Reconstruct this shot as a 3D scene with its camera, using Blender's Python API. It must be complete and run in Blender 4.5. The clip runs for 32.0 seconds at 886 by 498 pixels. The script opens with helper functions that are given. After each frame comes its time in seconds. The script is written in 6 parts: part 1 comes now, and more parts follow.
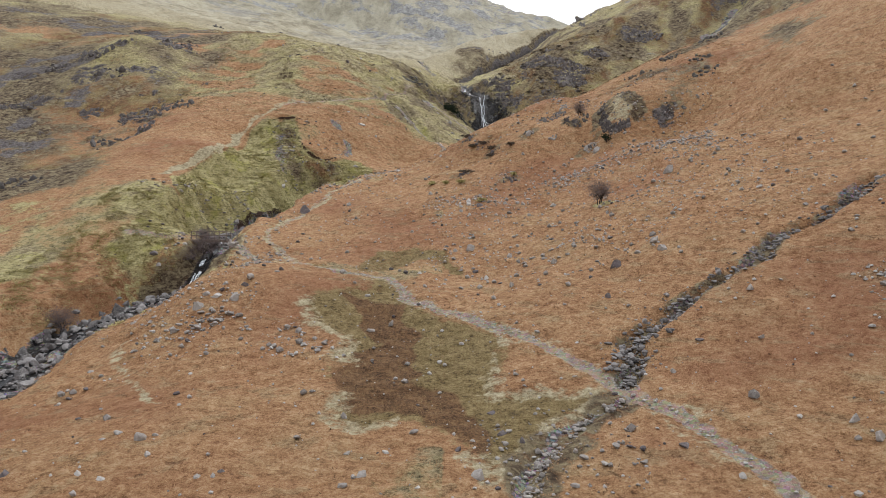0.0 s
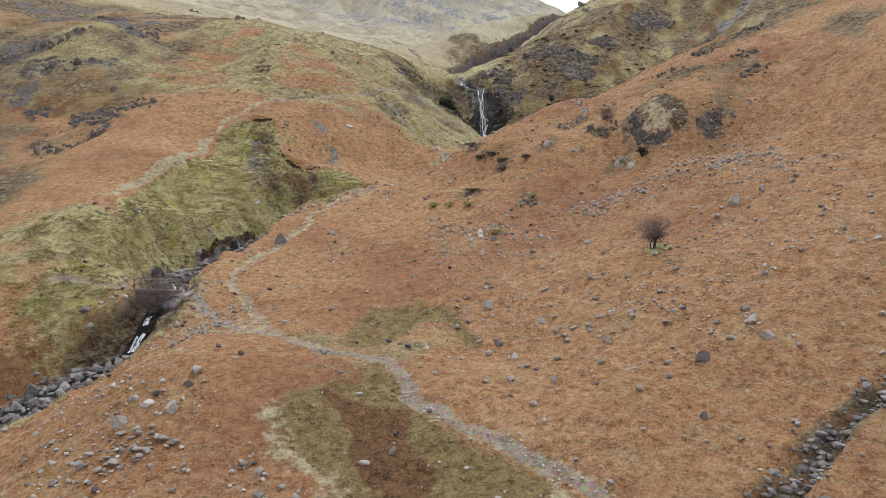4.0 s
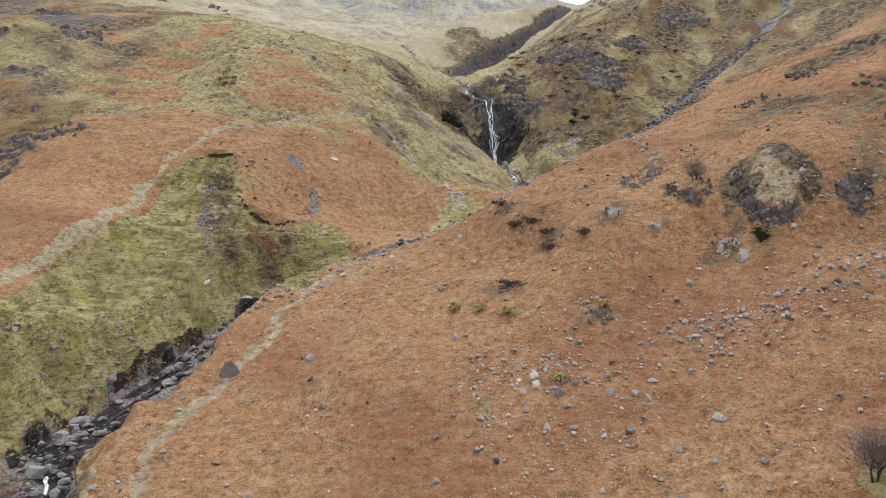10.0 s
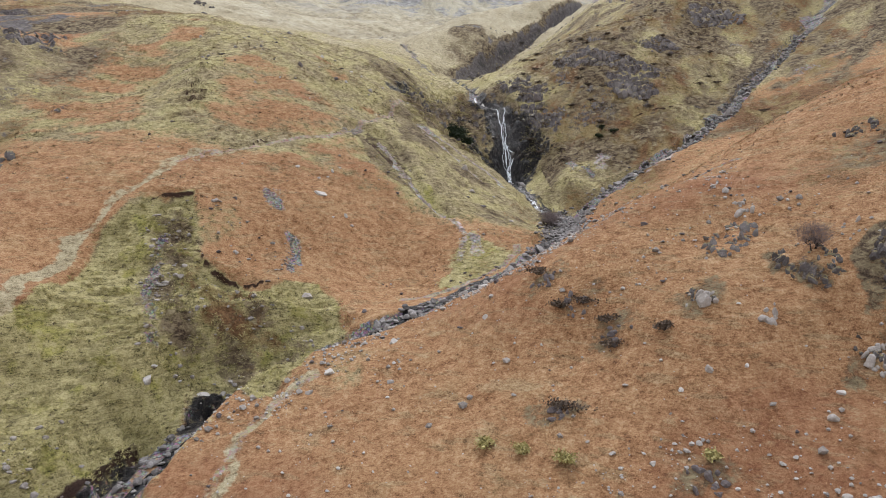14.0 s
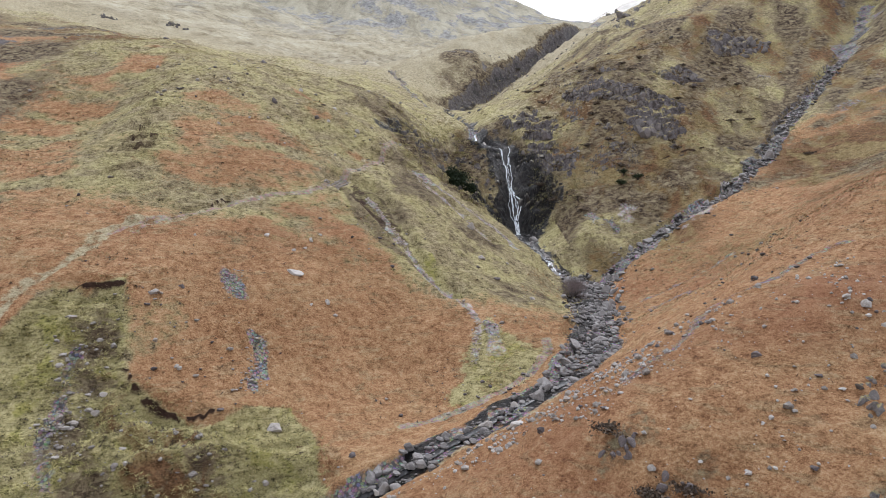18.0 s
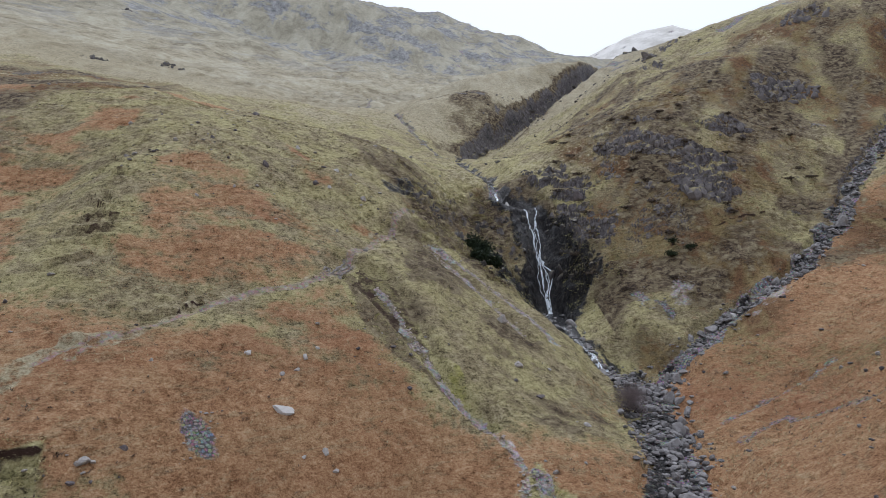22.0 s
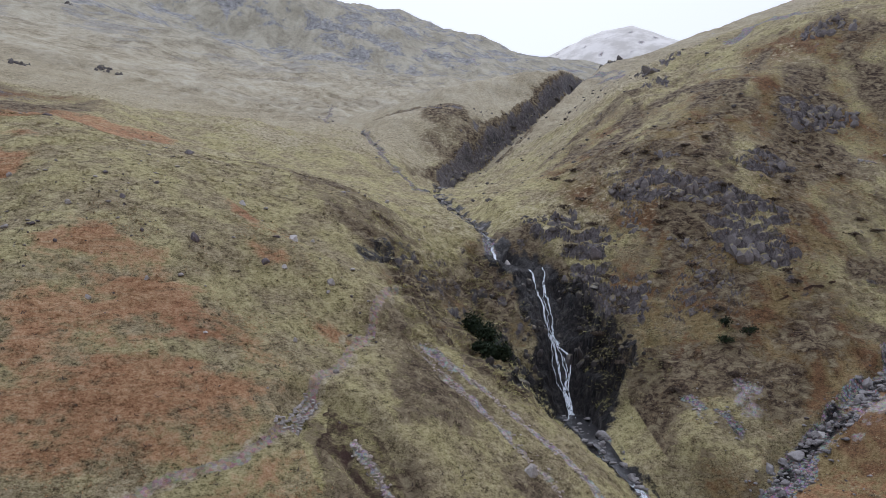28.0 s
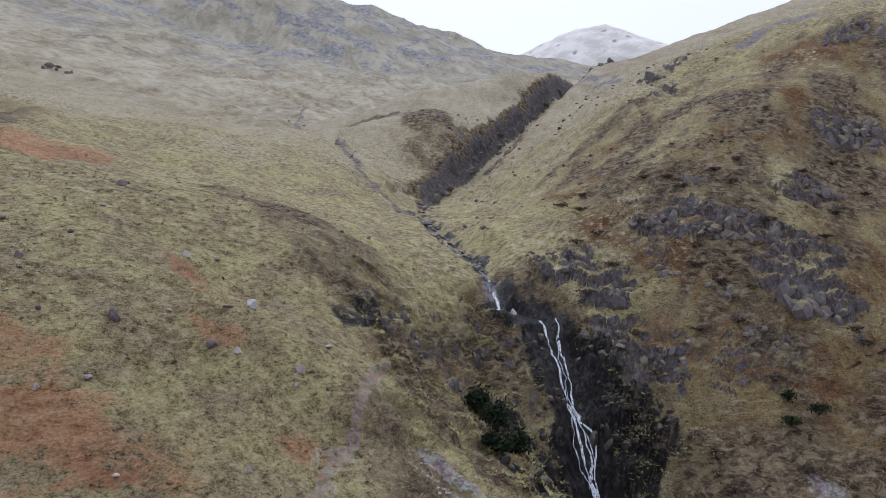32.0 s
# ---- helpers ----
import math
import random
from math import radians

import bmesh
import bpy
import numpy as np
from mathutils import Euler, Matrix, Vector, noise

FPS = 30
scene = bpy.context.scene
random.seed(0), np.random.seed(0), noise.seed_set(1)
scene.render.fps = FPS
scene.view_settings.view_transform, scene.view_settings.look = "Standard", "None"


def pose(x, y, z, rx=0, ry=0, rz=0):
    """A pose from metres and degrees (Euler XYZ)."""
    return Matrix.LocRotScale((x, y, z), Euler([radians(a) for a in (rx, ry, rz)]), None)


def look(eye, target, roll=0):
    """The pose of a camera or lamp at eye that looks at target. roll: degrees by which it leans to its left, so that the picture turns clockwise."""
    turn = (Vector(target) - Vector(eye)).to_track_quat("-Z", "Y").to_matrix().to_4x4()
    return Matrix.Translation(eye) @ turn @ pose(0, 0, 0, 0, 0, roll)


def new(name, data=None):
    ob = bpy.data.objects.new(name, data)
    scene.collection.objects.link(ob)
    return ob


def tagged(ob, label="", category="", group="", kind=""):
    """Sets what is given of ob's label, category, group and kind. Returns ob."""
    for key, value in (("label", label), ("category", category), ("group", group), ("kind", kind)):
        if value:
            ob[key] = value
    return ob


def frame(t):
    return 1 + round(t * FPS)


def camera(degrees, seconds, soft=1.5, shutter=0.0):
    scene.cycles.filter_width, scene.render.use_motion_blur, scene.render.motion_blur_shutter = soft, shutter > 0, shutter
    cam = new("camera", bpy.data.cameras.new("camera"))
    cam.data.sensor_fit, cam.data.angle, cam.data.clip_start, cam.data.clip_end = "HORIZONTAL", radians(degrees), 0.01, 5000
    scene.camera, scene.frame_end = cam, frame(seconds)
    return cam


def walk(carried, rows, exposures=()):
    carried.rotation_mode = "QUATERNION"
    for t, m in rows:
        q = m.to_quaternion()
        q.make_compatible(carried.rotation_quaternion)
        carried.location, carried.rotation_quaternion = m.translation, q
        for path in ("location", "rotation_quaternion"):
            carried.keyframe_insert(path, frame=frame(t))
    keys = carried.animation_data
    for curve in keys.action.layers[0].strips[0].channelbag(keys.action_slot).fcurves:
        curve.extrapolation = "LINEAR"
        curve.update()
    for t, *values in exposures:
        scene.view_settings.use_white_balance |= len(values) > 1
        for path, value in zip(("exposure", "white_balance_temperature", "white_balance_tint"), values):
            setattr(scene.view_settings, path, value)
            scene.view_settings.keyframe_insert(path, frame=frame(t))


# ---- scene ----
cam = camera(63.50, 32.0, soft=0.85)
EXPOSURES = [(0.0, -0.16, 6150, 11), (6.0, -0.02, 6150, 12), (16.0, 0.07, 6050, 13), (18.0, 0.02, 5900, 13), (20.0, -0.3, 5700, 12), (25.0, -0.52, 5550, 15), (32.0, -0.5, 5500, 18)]
PATH = [
    (0.0, 0.00, -0.00, 60.00, 88.00, -0.00, -0.00),
    (0.5, -0.28, 2.09, 60.59, 87.84, 0.01, -0.01),
    (1.0, -0.58, 4.29, 61.26, 87.65, 0.01, -0.03),
    (1.5, -0.83, 6.48, 61.91, 87.48, 0.01, -0.05),
    (2.0, -1.07, 8.74, 62.61, 87.30, 0.01, -0.06),
    (2.5, -1.28, 10.97, 63.33, 87.16, 0.03, -0.32),
    (3.0, -1.51, 13.25, 64.12, 87.00, 0.08, -0.56),
    (3.5, -1.75, 15.48, 64.92, 86.87, 0.11, -0.76),
    (5.5, -2.79, 24.69, 68.44, 86.44, 0.06, -1.50),
    (6.0, -3.05, 27.07, 69.37, 86.31, 0.06, -1.58),
    (6.5, -3.25, 29.46, 70.31, 86.20, 0.06, -1.63),
    (7.0, -3.47, 31.96, 71.25, 86.06, 0.08, -1.67),
    (7.5, -3.72, 34.39, 72.13, 85.92, 0.09, -1.73),
    (8.0, -4.00, 36.89, 73.00, 85.82, 0.09, -1.80),
    (8.5, -4.25, 39.31, 73.81, 85.75, 0.06, -1.87),
    (9.0, -4.49, 41.85, 74.62, 85.69, 0.04, -1.93),
    (9.5, -4.71, 44.29, 75.38, 85.65, 0.01, -1.97),
    (10.0, -4.87, 46.75, 76.13, 85.62, -0.01, -1.99),
    (10.5, -4.97, 49.27, 76.87, 85.56, 0.01, -1.99),
    (11.0, -5.04, 51.81, 77.58, 85.50, 0.04, -1.98),
    (11.5, -5.10, 54.36, 78.28, 85.44, 0.09, -1.96),
    (12.0, -5.18, 56.89, 79.01, 85.35, 0.15, -1.98),
    (12.5, -5.29, 59.38, 79.74, 85.27, 0.20, -2.02),
    (13.0, -5.42, 61.85, 80.48, 85.20, 0.24, -2.07),
    (13.5, -5.59, 64.29, 81.20, 85.14, 0.27, -2.10),
    (15.5, -6.45, 73.93, 83.89, 85.23, 0.39, -2.45),
    (16.0, -6.66, 76.33, 84.58, 85.30, 0.38, -2.83),
    (16.5, -6.88, 78.71, 85.30, 85.50, 0.36, -3.13),
    (17.0, -7.09, 81.04, 86.02, 85.67, 0.33, -3.35),
    (17.5, -7.27, 83.36, 86.75, 86.08, 0.32, -3.45),
    (18.0, -7.43, 85.68, 87.50, 86.64, 0.31, -3.45),
    (18.5, -7.60, 87.98, 88.26, 87.27, 0.28, -3.49),
    (19.0, -7.79, 90.21, 89.03, 87.86, 0.27, -3.56),
    (19.5, -7.98, 92.41, 89.82, 88.44, 0.30, -3.51),
    (20.0, -8.15, 94.59, 90.56, 89.04, 0.30, -3.49),
    (20.5, -8.29, 96.68, 91.28, 89.16, 0.35, -3.43),
    (21.0, -8.44, 98.68, 92.03, 89.16, 0.39, -3.35),
    (21.5, -8.63, 100.58, 92.79, 89.16, 0.45, -3.28),
    (22.0, -8.80, 102.48, 93.56, 89.16, 0.48, -3.29),
    (22.5, -8.96, 104.38, 94.34, 89.17, 0.50, -3.41),
    (23.0, -9.13, 106.34, 95.20, 89.14, 0.51, -3.86),
    (23.5, -9.34, 108.27, 96.02, 89.13, 0.52, -4.31),
    (24.0, -9.50, 110.26, 96.87, 89.11, 0.52, -4.55),
    (24.5, -9.66, 112.21, 97.67, 89.10, 0.52, -4.59),
    (25.0, -9.82, 114.16, 98.46, 89.07, 0.54, -4.62),
    (25.5, -9.98, 116.04, 99.19, 89.05, 0.55, -4.68),
    (27.5, -10.59, 123.56, 101.98, 88.91, 0.63, -5.84),
    (28.0, -10.71, 125.49, 102.66, 88.89, 0.61, -6.51),
    (28.5, -10.81, 127.42, 103.30, 88.86, 0.60, -6.99),
    (29.0, -10.89, 129.39, 103.94, 88.83, 0.61, -7.38),
    (29.5, -10.95, 131.33, 104.56, 88.83, 0.61, -7.66),
    (30.0, -10.99, 133.33, 105.22, 88.81, 0.62, -7.94),
    (30.5, -11.06, 135.29, 105.86, 88.81, 0.61, -8.16),
    (31.0, -11.09, 137.30, 106.53, 88.79, 0.63, -8.38),
    (31.5, -11.12, 139.30, 107.17, 88.75, 0.62, -8.53),
    (32.0, -11.11, 141.38, 107.83, 88.60, 0.60, -8.70),
]
walk(cam, [(t, pose(*p)) for t, *p in PATH], EXPOSURES)
SKY, SUN = 0.15, 1.7


# ---- sky and light: a bright overcast day ----
world = bpy.data.worlds.new("overcast_sky")
scene.world = world
world.use_nodes = True
wn, wl = world.node_tree.nodes, world.node_tree.links
sky = wn.new("ShaderNodeTexSky")
sky.sky_type, sky.sun_disc, sky.sun_elevation, sky.sun_rotation = "NISHITA", False, radians(52), radians(11)
sky.air_density, sky.dust_density = 1.0, 6.0
cloud = wn.new("ShaderNodeHueSaturation")
cloud.inputs["Saturation"].default_value = 0.12
lift = wn.new("ShaderNodeMix")
lift.data_type, lift.blend_type = "RGBA", "MIX"
lift.inputs["Factor"].default_value = 0.75
lift.inputs["B"].default_value = (9.6, 9.55, 9.6, 1)
wl.new(sky.outputs[0], cloud.inputs["Color"])
wl.new(cloud.outputs[0], lift.inputs["A"])
wl.new(lift.outputs["Result"], wn["Background"].inputs["Color"])
wn["Background"].inputs["Strength"].default_value = SKY
sun = bpy.data.lights.new("sun", "SUN")
sun.energy, sun.angle, sun.color = SUN, radians(14), (1.0, 0.96, 0.9)
new("sun", sun).matrix_world = look((0, 0, 0), (-0.12, -0.62, -0.8))

# ---- materials ----


class Nodes:
    """A material under construction."""

    def __init__(self, name):
        self.m = bpy.data.materials.new(name)
        self.m.use_nodes = True
        self.t = self.m.node_tree
        self.out = self.t.nodes["Principled BSDF"]
        self.where = self.make("ShaderNodeNewGeometry").outputs["Position"]

    def make(self, kind, **inputs):
        n = self.t.nodes.new(kind)
        for k, v in inputs.items():
            self.put(n, k.replace("_", " "), v)
        return n

    def put(self, n, key, v):
        s = n.inputs[key]
        if isinstance(v, bpy.types.NodeSocket):
            self.t.links.new(v, s)
        else:
            s.default_value = (*v, 1) if isinstance(v, tuple) and len(v) == 3 and s.type == "RGBA" else v

    def noise(self, scale, detail=4, rough=0.6, stretch=None, warp=0.0):
        v = self.where
        if stretch:
            n = self.make("ShaderNodeMapping", Vector=v)
            n.inputs["Scale"].default_value = stretch
            v = n.outputs[0]
        return self.make("ShaderNodeTexNoise", Vector=v, Scale=scale, Detail=detail, Roughness=rough, Distortion=warp).outputs["Fac"]

    def ramp(self, v, *stops):
        n = self.make("ShaderNodeValToRGB", Fac=v)
        e = n.color_ramp.elements
        while len(e) < len(stops):
            e.new(0.5)
        for el, (p, c) in zip(e, stops):
            el.position, el.color = p, (*c, 1) if isinstance(c, tuple) else (c, c, c, 1)
        return n.outputs["Color"]

    def mix(self, f, a, b, mode="MIX"):
        n = self.t.nodes.new("ShaderNodeMix")
        n.data_type, n.blend_type = "RGBA", mode
        for s, v in zip((n.inputs[0], n.inputs[6], n.inputs[7]), (f, a, b)):
            if isinstance(v, bpy.types.NodeSocket):
                self.t.links.new(v, s)
            else:
                s.default_value = v if isinstance(v, float) else (*v, 1)
        return n.outputs[2]

    def math(self, op, a, b=0.0, c=0.0):
        n = self.t.nodes.new("ShaderNodeMath")
        n.operation = op
        for s, v in zip(n.inputs, (a, b, c)):
            if isinstance(v, bpy.types.NodeSocket):
                self.t.links.new(v, s)
            else:
                s.default_value = v
        return n.outputs[0]

    def step(self, v, lo, hi):
        n = self.make("ShaderNodeMapRange")
        n.interpolation_type = "SMOOTHSTEP"
        self.put(n, "Value", v)
        n.inputs["From Min"].default_value, n.inputs["From Max"].default_value = lo, hi
        return n.outputs[0]

    def finish(self, color, rough=0.9, bump=None, depth=0.05, strength=0.6, spec=0.25):
        self.put(self.out, "Base Color", color)
        self.put(self.out, "Roughness", rough)
        self.out.inputs["Specular IOR Level"].default_value = spec
        if bump is not None:
            b = self.make("ShaderNodeBump", Height=bump, Strength=strength, Distance=depth)
            self.put(self.out, "Normal", b.outputs[0])
        return self.m


def ground_material():
    k = Nodes("fellside")
    a, b, w = (k.make("ShaderNodeAttribute") for _ in range(3))
    a.attribute_name, b.attribute_name, w.attribute_name = "cover", "stone", "wild"
    sa, sb, sw = (k.make("ShaderNodeSeparateColor", Color=n.outputs["Color"]) for n in (a, b, w))
    fine, mid, big, vast = k.noise(6, 6, 0.85), k.noise(1.3, 5, 0.65), k.noise(0.22, 4, 0.6), k.noise(0.05, 3, 0.5)
    flow = k.noise(2.2, 5, 0.7, stretch=(1, 1, 3.2), warp=0.4)
    grit = k.noise(18, 3, 0.8)
    tex = k.math("MULTIPLY_ADD", fine, 0.5, k.math("MULTIPLY_ADD", mid, 0.28, k.math("MULTIPLY", flow, 0.25)))
    tex = k.math("MULTIPLY_ADD", tex, 1.3, -0.155)

    def edge(v, w=0.55, n=mid):
        return k.step(k.math("ADD", v, k.math("MULTIPLY", k.math("SUBTRACT", n, 0.5), w * 2)), 0.36, 0.64)

    bracken = k.ramp(tex, (0.36, (0.1, 0.045, 0.02)), (0.45, (0.26, 0.124, 0.05)), (0.54, (0.425, 0.232, 0.102)), (0.65, (0.56, 0.375, 0.2)))
    bracken = k.mix(k.step(big, 0.45, 0.75), bracken, k.ramp(tex, (0.36, (0.13, 0.07, 0.03)), (0.51, (0.41, 0.24, 0.105)), (0.65, (0.58, 0.42, 0.23))))
    bracken = k.mix(k.step(vast, 0.5, 0.7), bracken, k.mix(0.5, bracken, (0.24, 0.085, 0.04)))
    straw = k.ramp(tex, (0.40, (0.06, 0.046, 0.023)), (0.48, (0.215, 0.17, 0.084)), (0.56, (0.36, 0.298, 0.16)), (0.66, (0.52, 0.45, 0.28)))
    olive = k.ramp(tex, (0.39, (0.035, 0.032, 0.013)), (0.45, (0.23, 0.2, 0.076)), (0.54, (0.43, 0.375, 0.16)), (0.65, (0.58, 0.51, 0.26)))
    lush = k.ramp(tex, (0.39, (0.05, 0.05, 0.014)), (0.47, (0.25, 0.238, 0.05)), (0.6, (0.45, 0.41, 0.115)))
    green = k.mix(k.step(k.noise(0.35, 4, 0.65), 0.52, 0.66), olive, lush)
    tread = k.step(k.noise(1.15, 3, 0.55, stretch=(0.4, 0.4, 3.4), warp=0.35), 0.53, 0.62)
    green = k.mix(k.math("MULTIPLY", tread, 0.34), green, k.ramp(tex, (0.40, (0.02, 0.017, 0.008)), (0.62, (0.14, 0.11, 0.045))))
    streak = k.step(k.noise(0.9, 3, 0.6, stretch=(0.4, 0.4, 2.6), warp=0.4), 0.54, 0.64)
    bracken = k.mix(k.math("MULTIPLY", streak, 0.35), bracken, straw)
    straw = k.mix(k.math("MULTIPLY", tread, 0.28), straw, olive)
    red = k.ramp(tex, (0.40, (0.05, 0.026, 0.012)), (0.5, (0.15, 0.078, 0.032)), (0.62, (0.27, 0.155, 0.066)))
    rush = k.ramp(tex, (0.40, (0.06, 0.042, 0.018)), (0.49, (0.2, 0.14, 0.05)), (0.61, (0.34, 0.26, 0.11)))
    bog = k.mix(k.step(k.math("SUBTRACT", k.noise(0.16, 5, 0.6, stretch=(1.6, 0.8, 1), warp=0.8), k.math("MULTIPLY", k.math("SUBTRACT", w.outputs["Alpha"], 0.5), 0.5)), 0.44, 0.58), red, rush)
    joint = k.noise(1.5, 7, 0.74, stretch=(1, 1, 0.7), warp=0.8)
    ragged = k.noise(0.8, 6, 0.7, warp=0.6)
    rock = k.ramp(k.math("MULTIPLY_ADD", joint, 0.7, k.math("MULTIPLY", fine, 0.35)), (0.38, (0.024, 0.02, 0.02)), (0.48, (0.08, 0.068, 0.066)), (0.57, (0.165, 0.146, 0.142)), (0.7, (0.3, 0.278, 0.262)))
    rock = k.mix(k.step(k.noise(0.9, 4, 0.7), 0.55, 0.7), rock, k.ramp(tex, (0.36, (0.03, 0.028, 0.01)), (0.6, (0.12, 0.10, 0.035)), (0.75, (0.22, 0.18, 0.08))))
    pebble = k.make("ShaderNodeTexVoronoi", Vector=k.where, Scale=4.5, Randomness=1.0)
    scree = k.mix(0.6, k.ramp(grit, (0.3, (0.12, 0.108, 0.10)), (0.7, (0.45, 0.415, 0.39))), pebble.outputs["Color"], "SOFT_LIGHT")
    scree = k.mix(k.step(pebble.outputs["Distance"], 0.45, 0.75), scree, (0.12, 0.112, 0.11))
    path = k.mix(0.35, k.ramp(k.math("MULTIPLY_ADD", grit, 0.5, k.math("MULTIPLY", mid, 0.5)), (0.35, (0.18, 0.13, 0.088)), (0.55, (0.39, 0.315, 0.23)), (0.72, (0.55, 0.485, 0.4))), pebble.outputs["Color"], "SOFT_LIGHT")
    peat_and_shade = k.ramp(tex, (0.36, (0.018, 0.01, 0.007)), (0.6, (0.06, 0.032, 0.022)), (0.75, (0.12, 0.07, 0.05)))

    c = k.mix(k.step(k.math("ADD", big, k.math("MULTIPLY", mid, 0.25)), 0.5, 0.75), straw, olive)
    c = k.mix(edge(sa.outputs[0], 0.75, k.math("MULTIPLY_ADD", big, 0.5, k.math("MULTIPLY", mid, 0.5))), c, bracken)
    c = k.mix(edge(sa.outputs[1], 0.6), c, green)
    c = k.mix(edge(sa.outputs[2], 0.5), c, bog)
    c = k.mix(edge(a.outputs["Alpha"], 0.6), c, k.mix(0.5, straw, k.ramp(tex, (0.4, (0.2, 0.165, 0.09)), (0.5, (0.47, 0.405, 0.25)), (0.62, (0.66, 0.59, 0.41)))))
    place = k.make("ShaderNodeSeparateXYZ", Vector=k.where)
    # Haze is put into the colour: the ground pales with distance.
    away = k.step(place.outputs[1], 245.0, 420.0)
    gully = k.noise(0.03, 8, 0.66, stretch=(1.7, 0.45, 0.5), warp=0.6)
    hazy_sward = k.ramp(k.math("MULTIPLY_ADD", k.noise(0.16, 7, 0.72, stretch=(1.3, 0.6, 0.8), warp=0.5), 0.5, k.math("MULTIPLY", gully, 0.5)), (0.4, (0.15, 0.125, 0.075)), (0.48, (0.31, 0.27, 0.175)), (0.56, (0.44, 0.4, 0.285)), (0.64, (0.52, 0.485, 0.37)))
    # Higher ground is greyed further, as haze would.
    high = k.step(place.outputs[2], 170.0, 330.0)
    hazy_sward = k.mix(k.math("MULTIPLY", high, 0.6), hazy_sward, k.ramp(gully, (0.4, (0.2, 0.2, 0.165)), (0.6, (0.34, 0.335, 0.27))))
    crags = k.noise(0.022, 10, 0.72, stretch=(1.2, 0.6, 0.8), warp=0.4)
    broken = k.math("MULTIPLY", k.step(crags, 0.5, 0.57), k.math("MULTIPLY_ADD", high, 0.75, 0.1))
    c = k.mix(away, c, k.mix(0.25, hazy_sward, straw))
    c = k.mix(k.math("MULTIPLY", away, broken), c, k.ramp(k.noise(0.14, 8, 0.78, stretch=(1.2, 0.6, 0.7)), (0.38, (0.085, 0.088, 0.095)), (0.5, (0.19, 0.192, 0.197)), (0.64, (0.34, 0.34, 0.335))))
    # Farthest mountain: palest of all, its haze painted on.
    c = k.mix(k.step(place.outputs[1], 1650.0, 2000.0), c, k.ramp(k.noise(0.02, 8, 0.7), (0.4, (0.55, 0.52, 0.46)), (0.6, (0.74, 0.71, 0.65))))
    clump = k.noise(0.85, 6, 0.7, stretch=(1, 1, 1.7), warp=0.7)
    heath = k.ramp(k.math("MULTIPLY_ADD", clump, 0.62, k.math("MULTIPLY", tex, 0.38)), (0.41, (0.02, 0.014, 0.01)), (0.47, (0.085, 0.057, 0.035)), (0.53, (0.2, 0.155, 0.086)), (0.63, (0.35, 0.295, 0.165)))
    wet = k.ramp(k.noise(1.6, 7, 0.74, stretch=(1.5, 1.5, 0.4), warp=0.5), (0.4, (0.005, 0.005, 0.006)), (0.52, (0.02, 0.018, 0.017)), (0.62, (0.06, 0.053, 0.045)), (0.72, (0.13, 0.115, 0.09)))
    rubble = k.mix(0.4, k.ramp(k.math("MULTIPLY_ADD", grit, 0.45, k.math("MULTIPLY", mid, 0.55)), (0.38, (0.17, 0.145, 0.13)), (0.5, (0.40, 0.36, 0.33)), (0.64, (0.60, 0.56, 0.525))), pebble.outputs["Color"], "SOFT_LIGHT")
    c = k.mix(edge(sw.outputs[0], 0.9, k.math("MULTIPLY_ADD", big, 0.4, k.math("MULTIPLY", clump, 0.6))), c, heath)
    c = k.mix(edge(sb.outputs[0], 0.8, ragged), c, rock)
    c = k.mix(edge(sb.outputs[1], 0.6), c, scree)
    c = k.mix(edge(sb.outputs[2], 0.5), c, path)
    c = k.mix(edge(b.outputs["Alpha"], 0.5, k.math("MULTIPLY_ADD", ragged, 0.6, k.math("MULTIPLY", mid, 0.4))), c, peat_and_shade)
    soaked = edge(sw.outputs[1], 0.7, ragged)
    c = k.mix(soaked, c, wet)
    c = k.mix(edge(sw.outputs[2], 0.6, ragged), c, rubble)
    c = k.mix(0.1, c, k.make("ShaderNodeRGBToBW", Color=c).outputs[0])
    rockiness = edge(sb.outputs[0], 0.8, ragged)
    rockiness = k.math("MAXIMUM", rockiness, soaked)
    h = k.mix(rockiness, tex, k.math("MULTIPLY", joint, 1.6))
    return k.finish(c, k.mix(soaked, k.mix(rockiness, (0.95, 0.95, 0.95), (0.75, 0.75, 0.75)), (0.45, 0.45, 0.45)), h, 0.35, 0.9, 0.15)


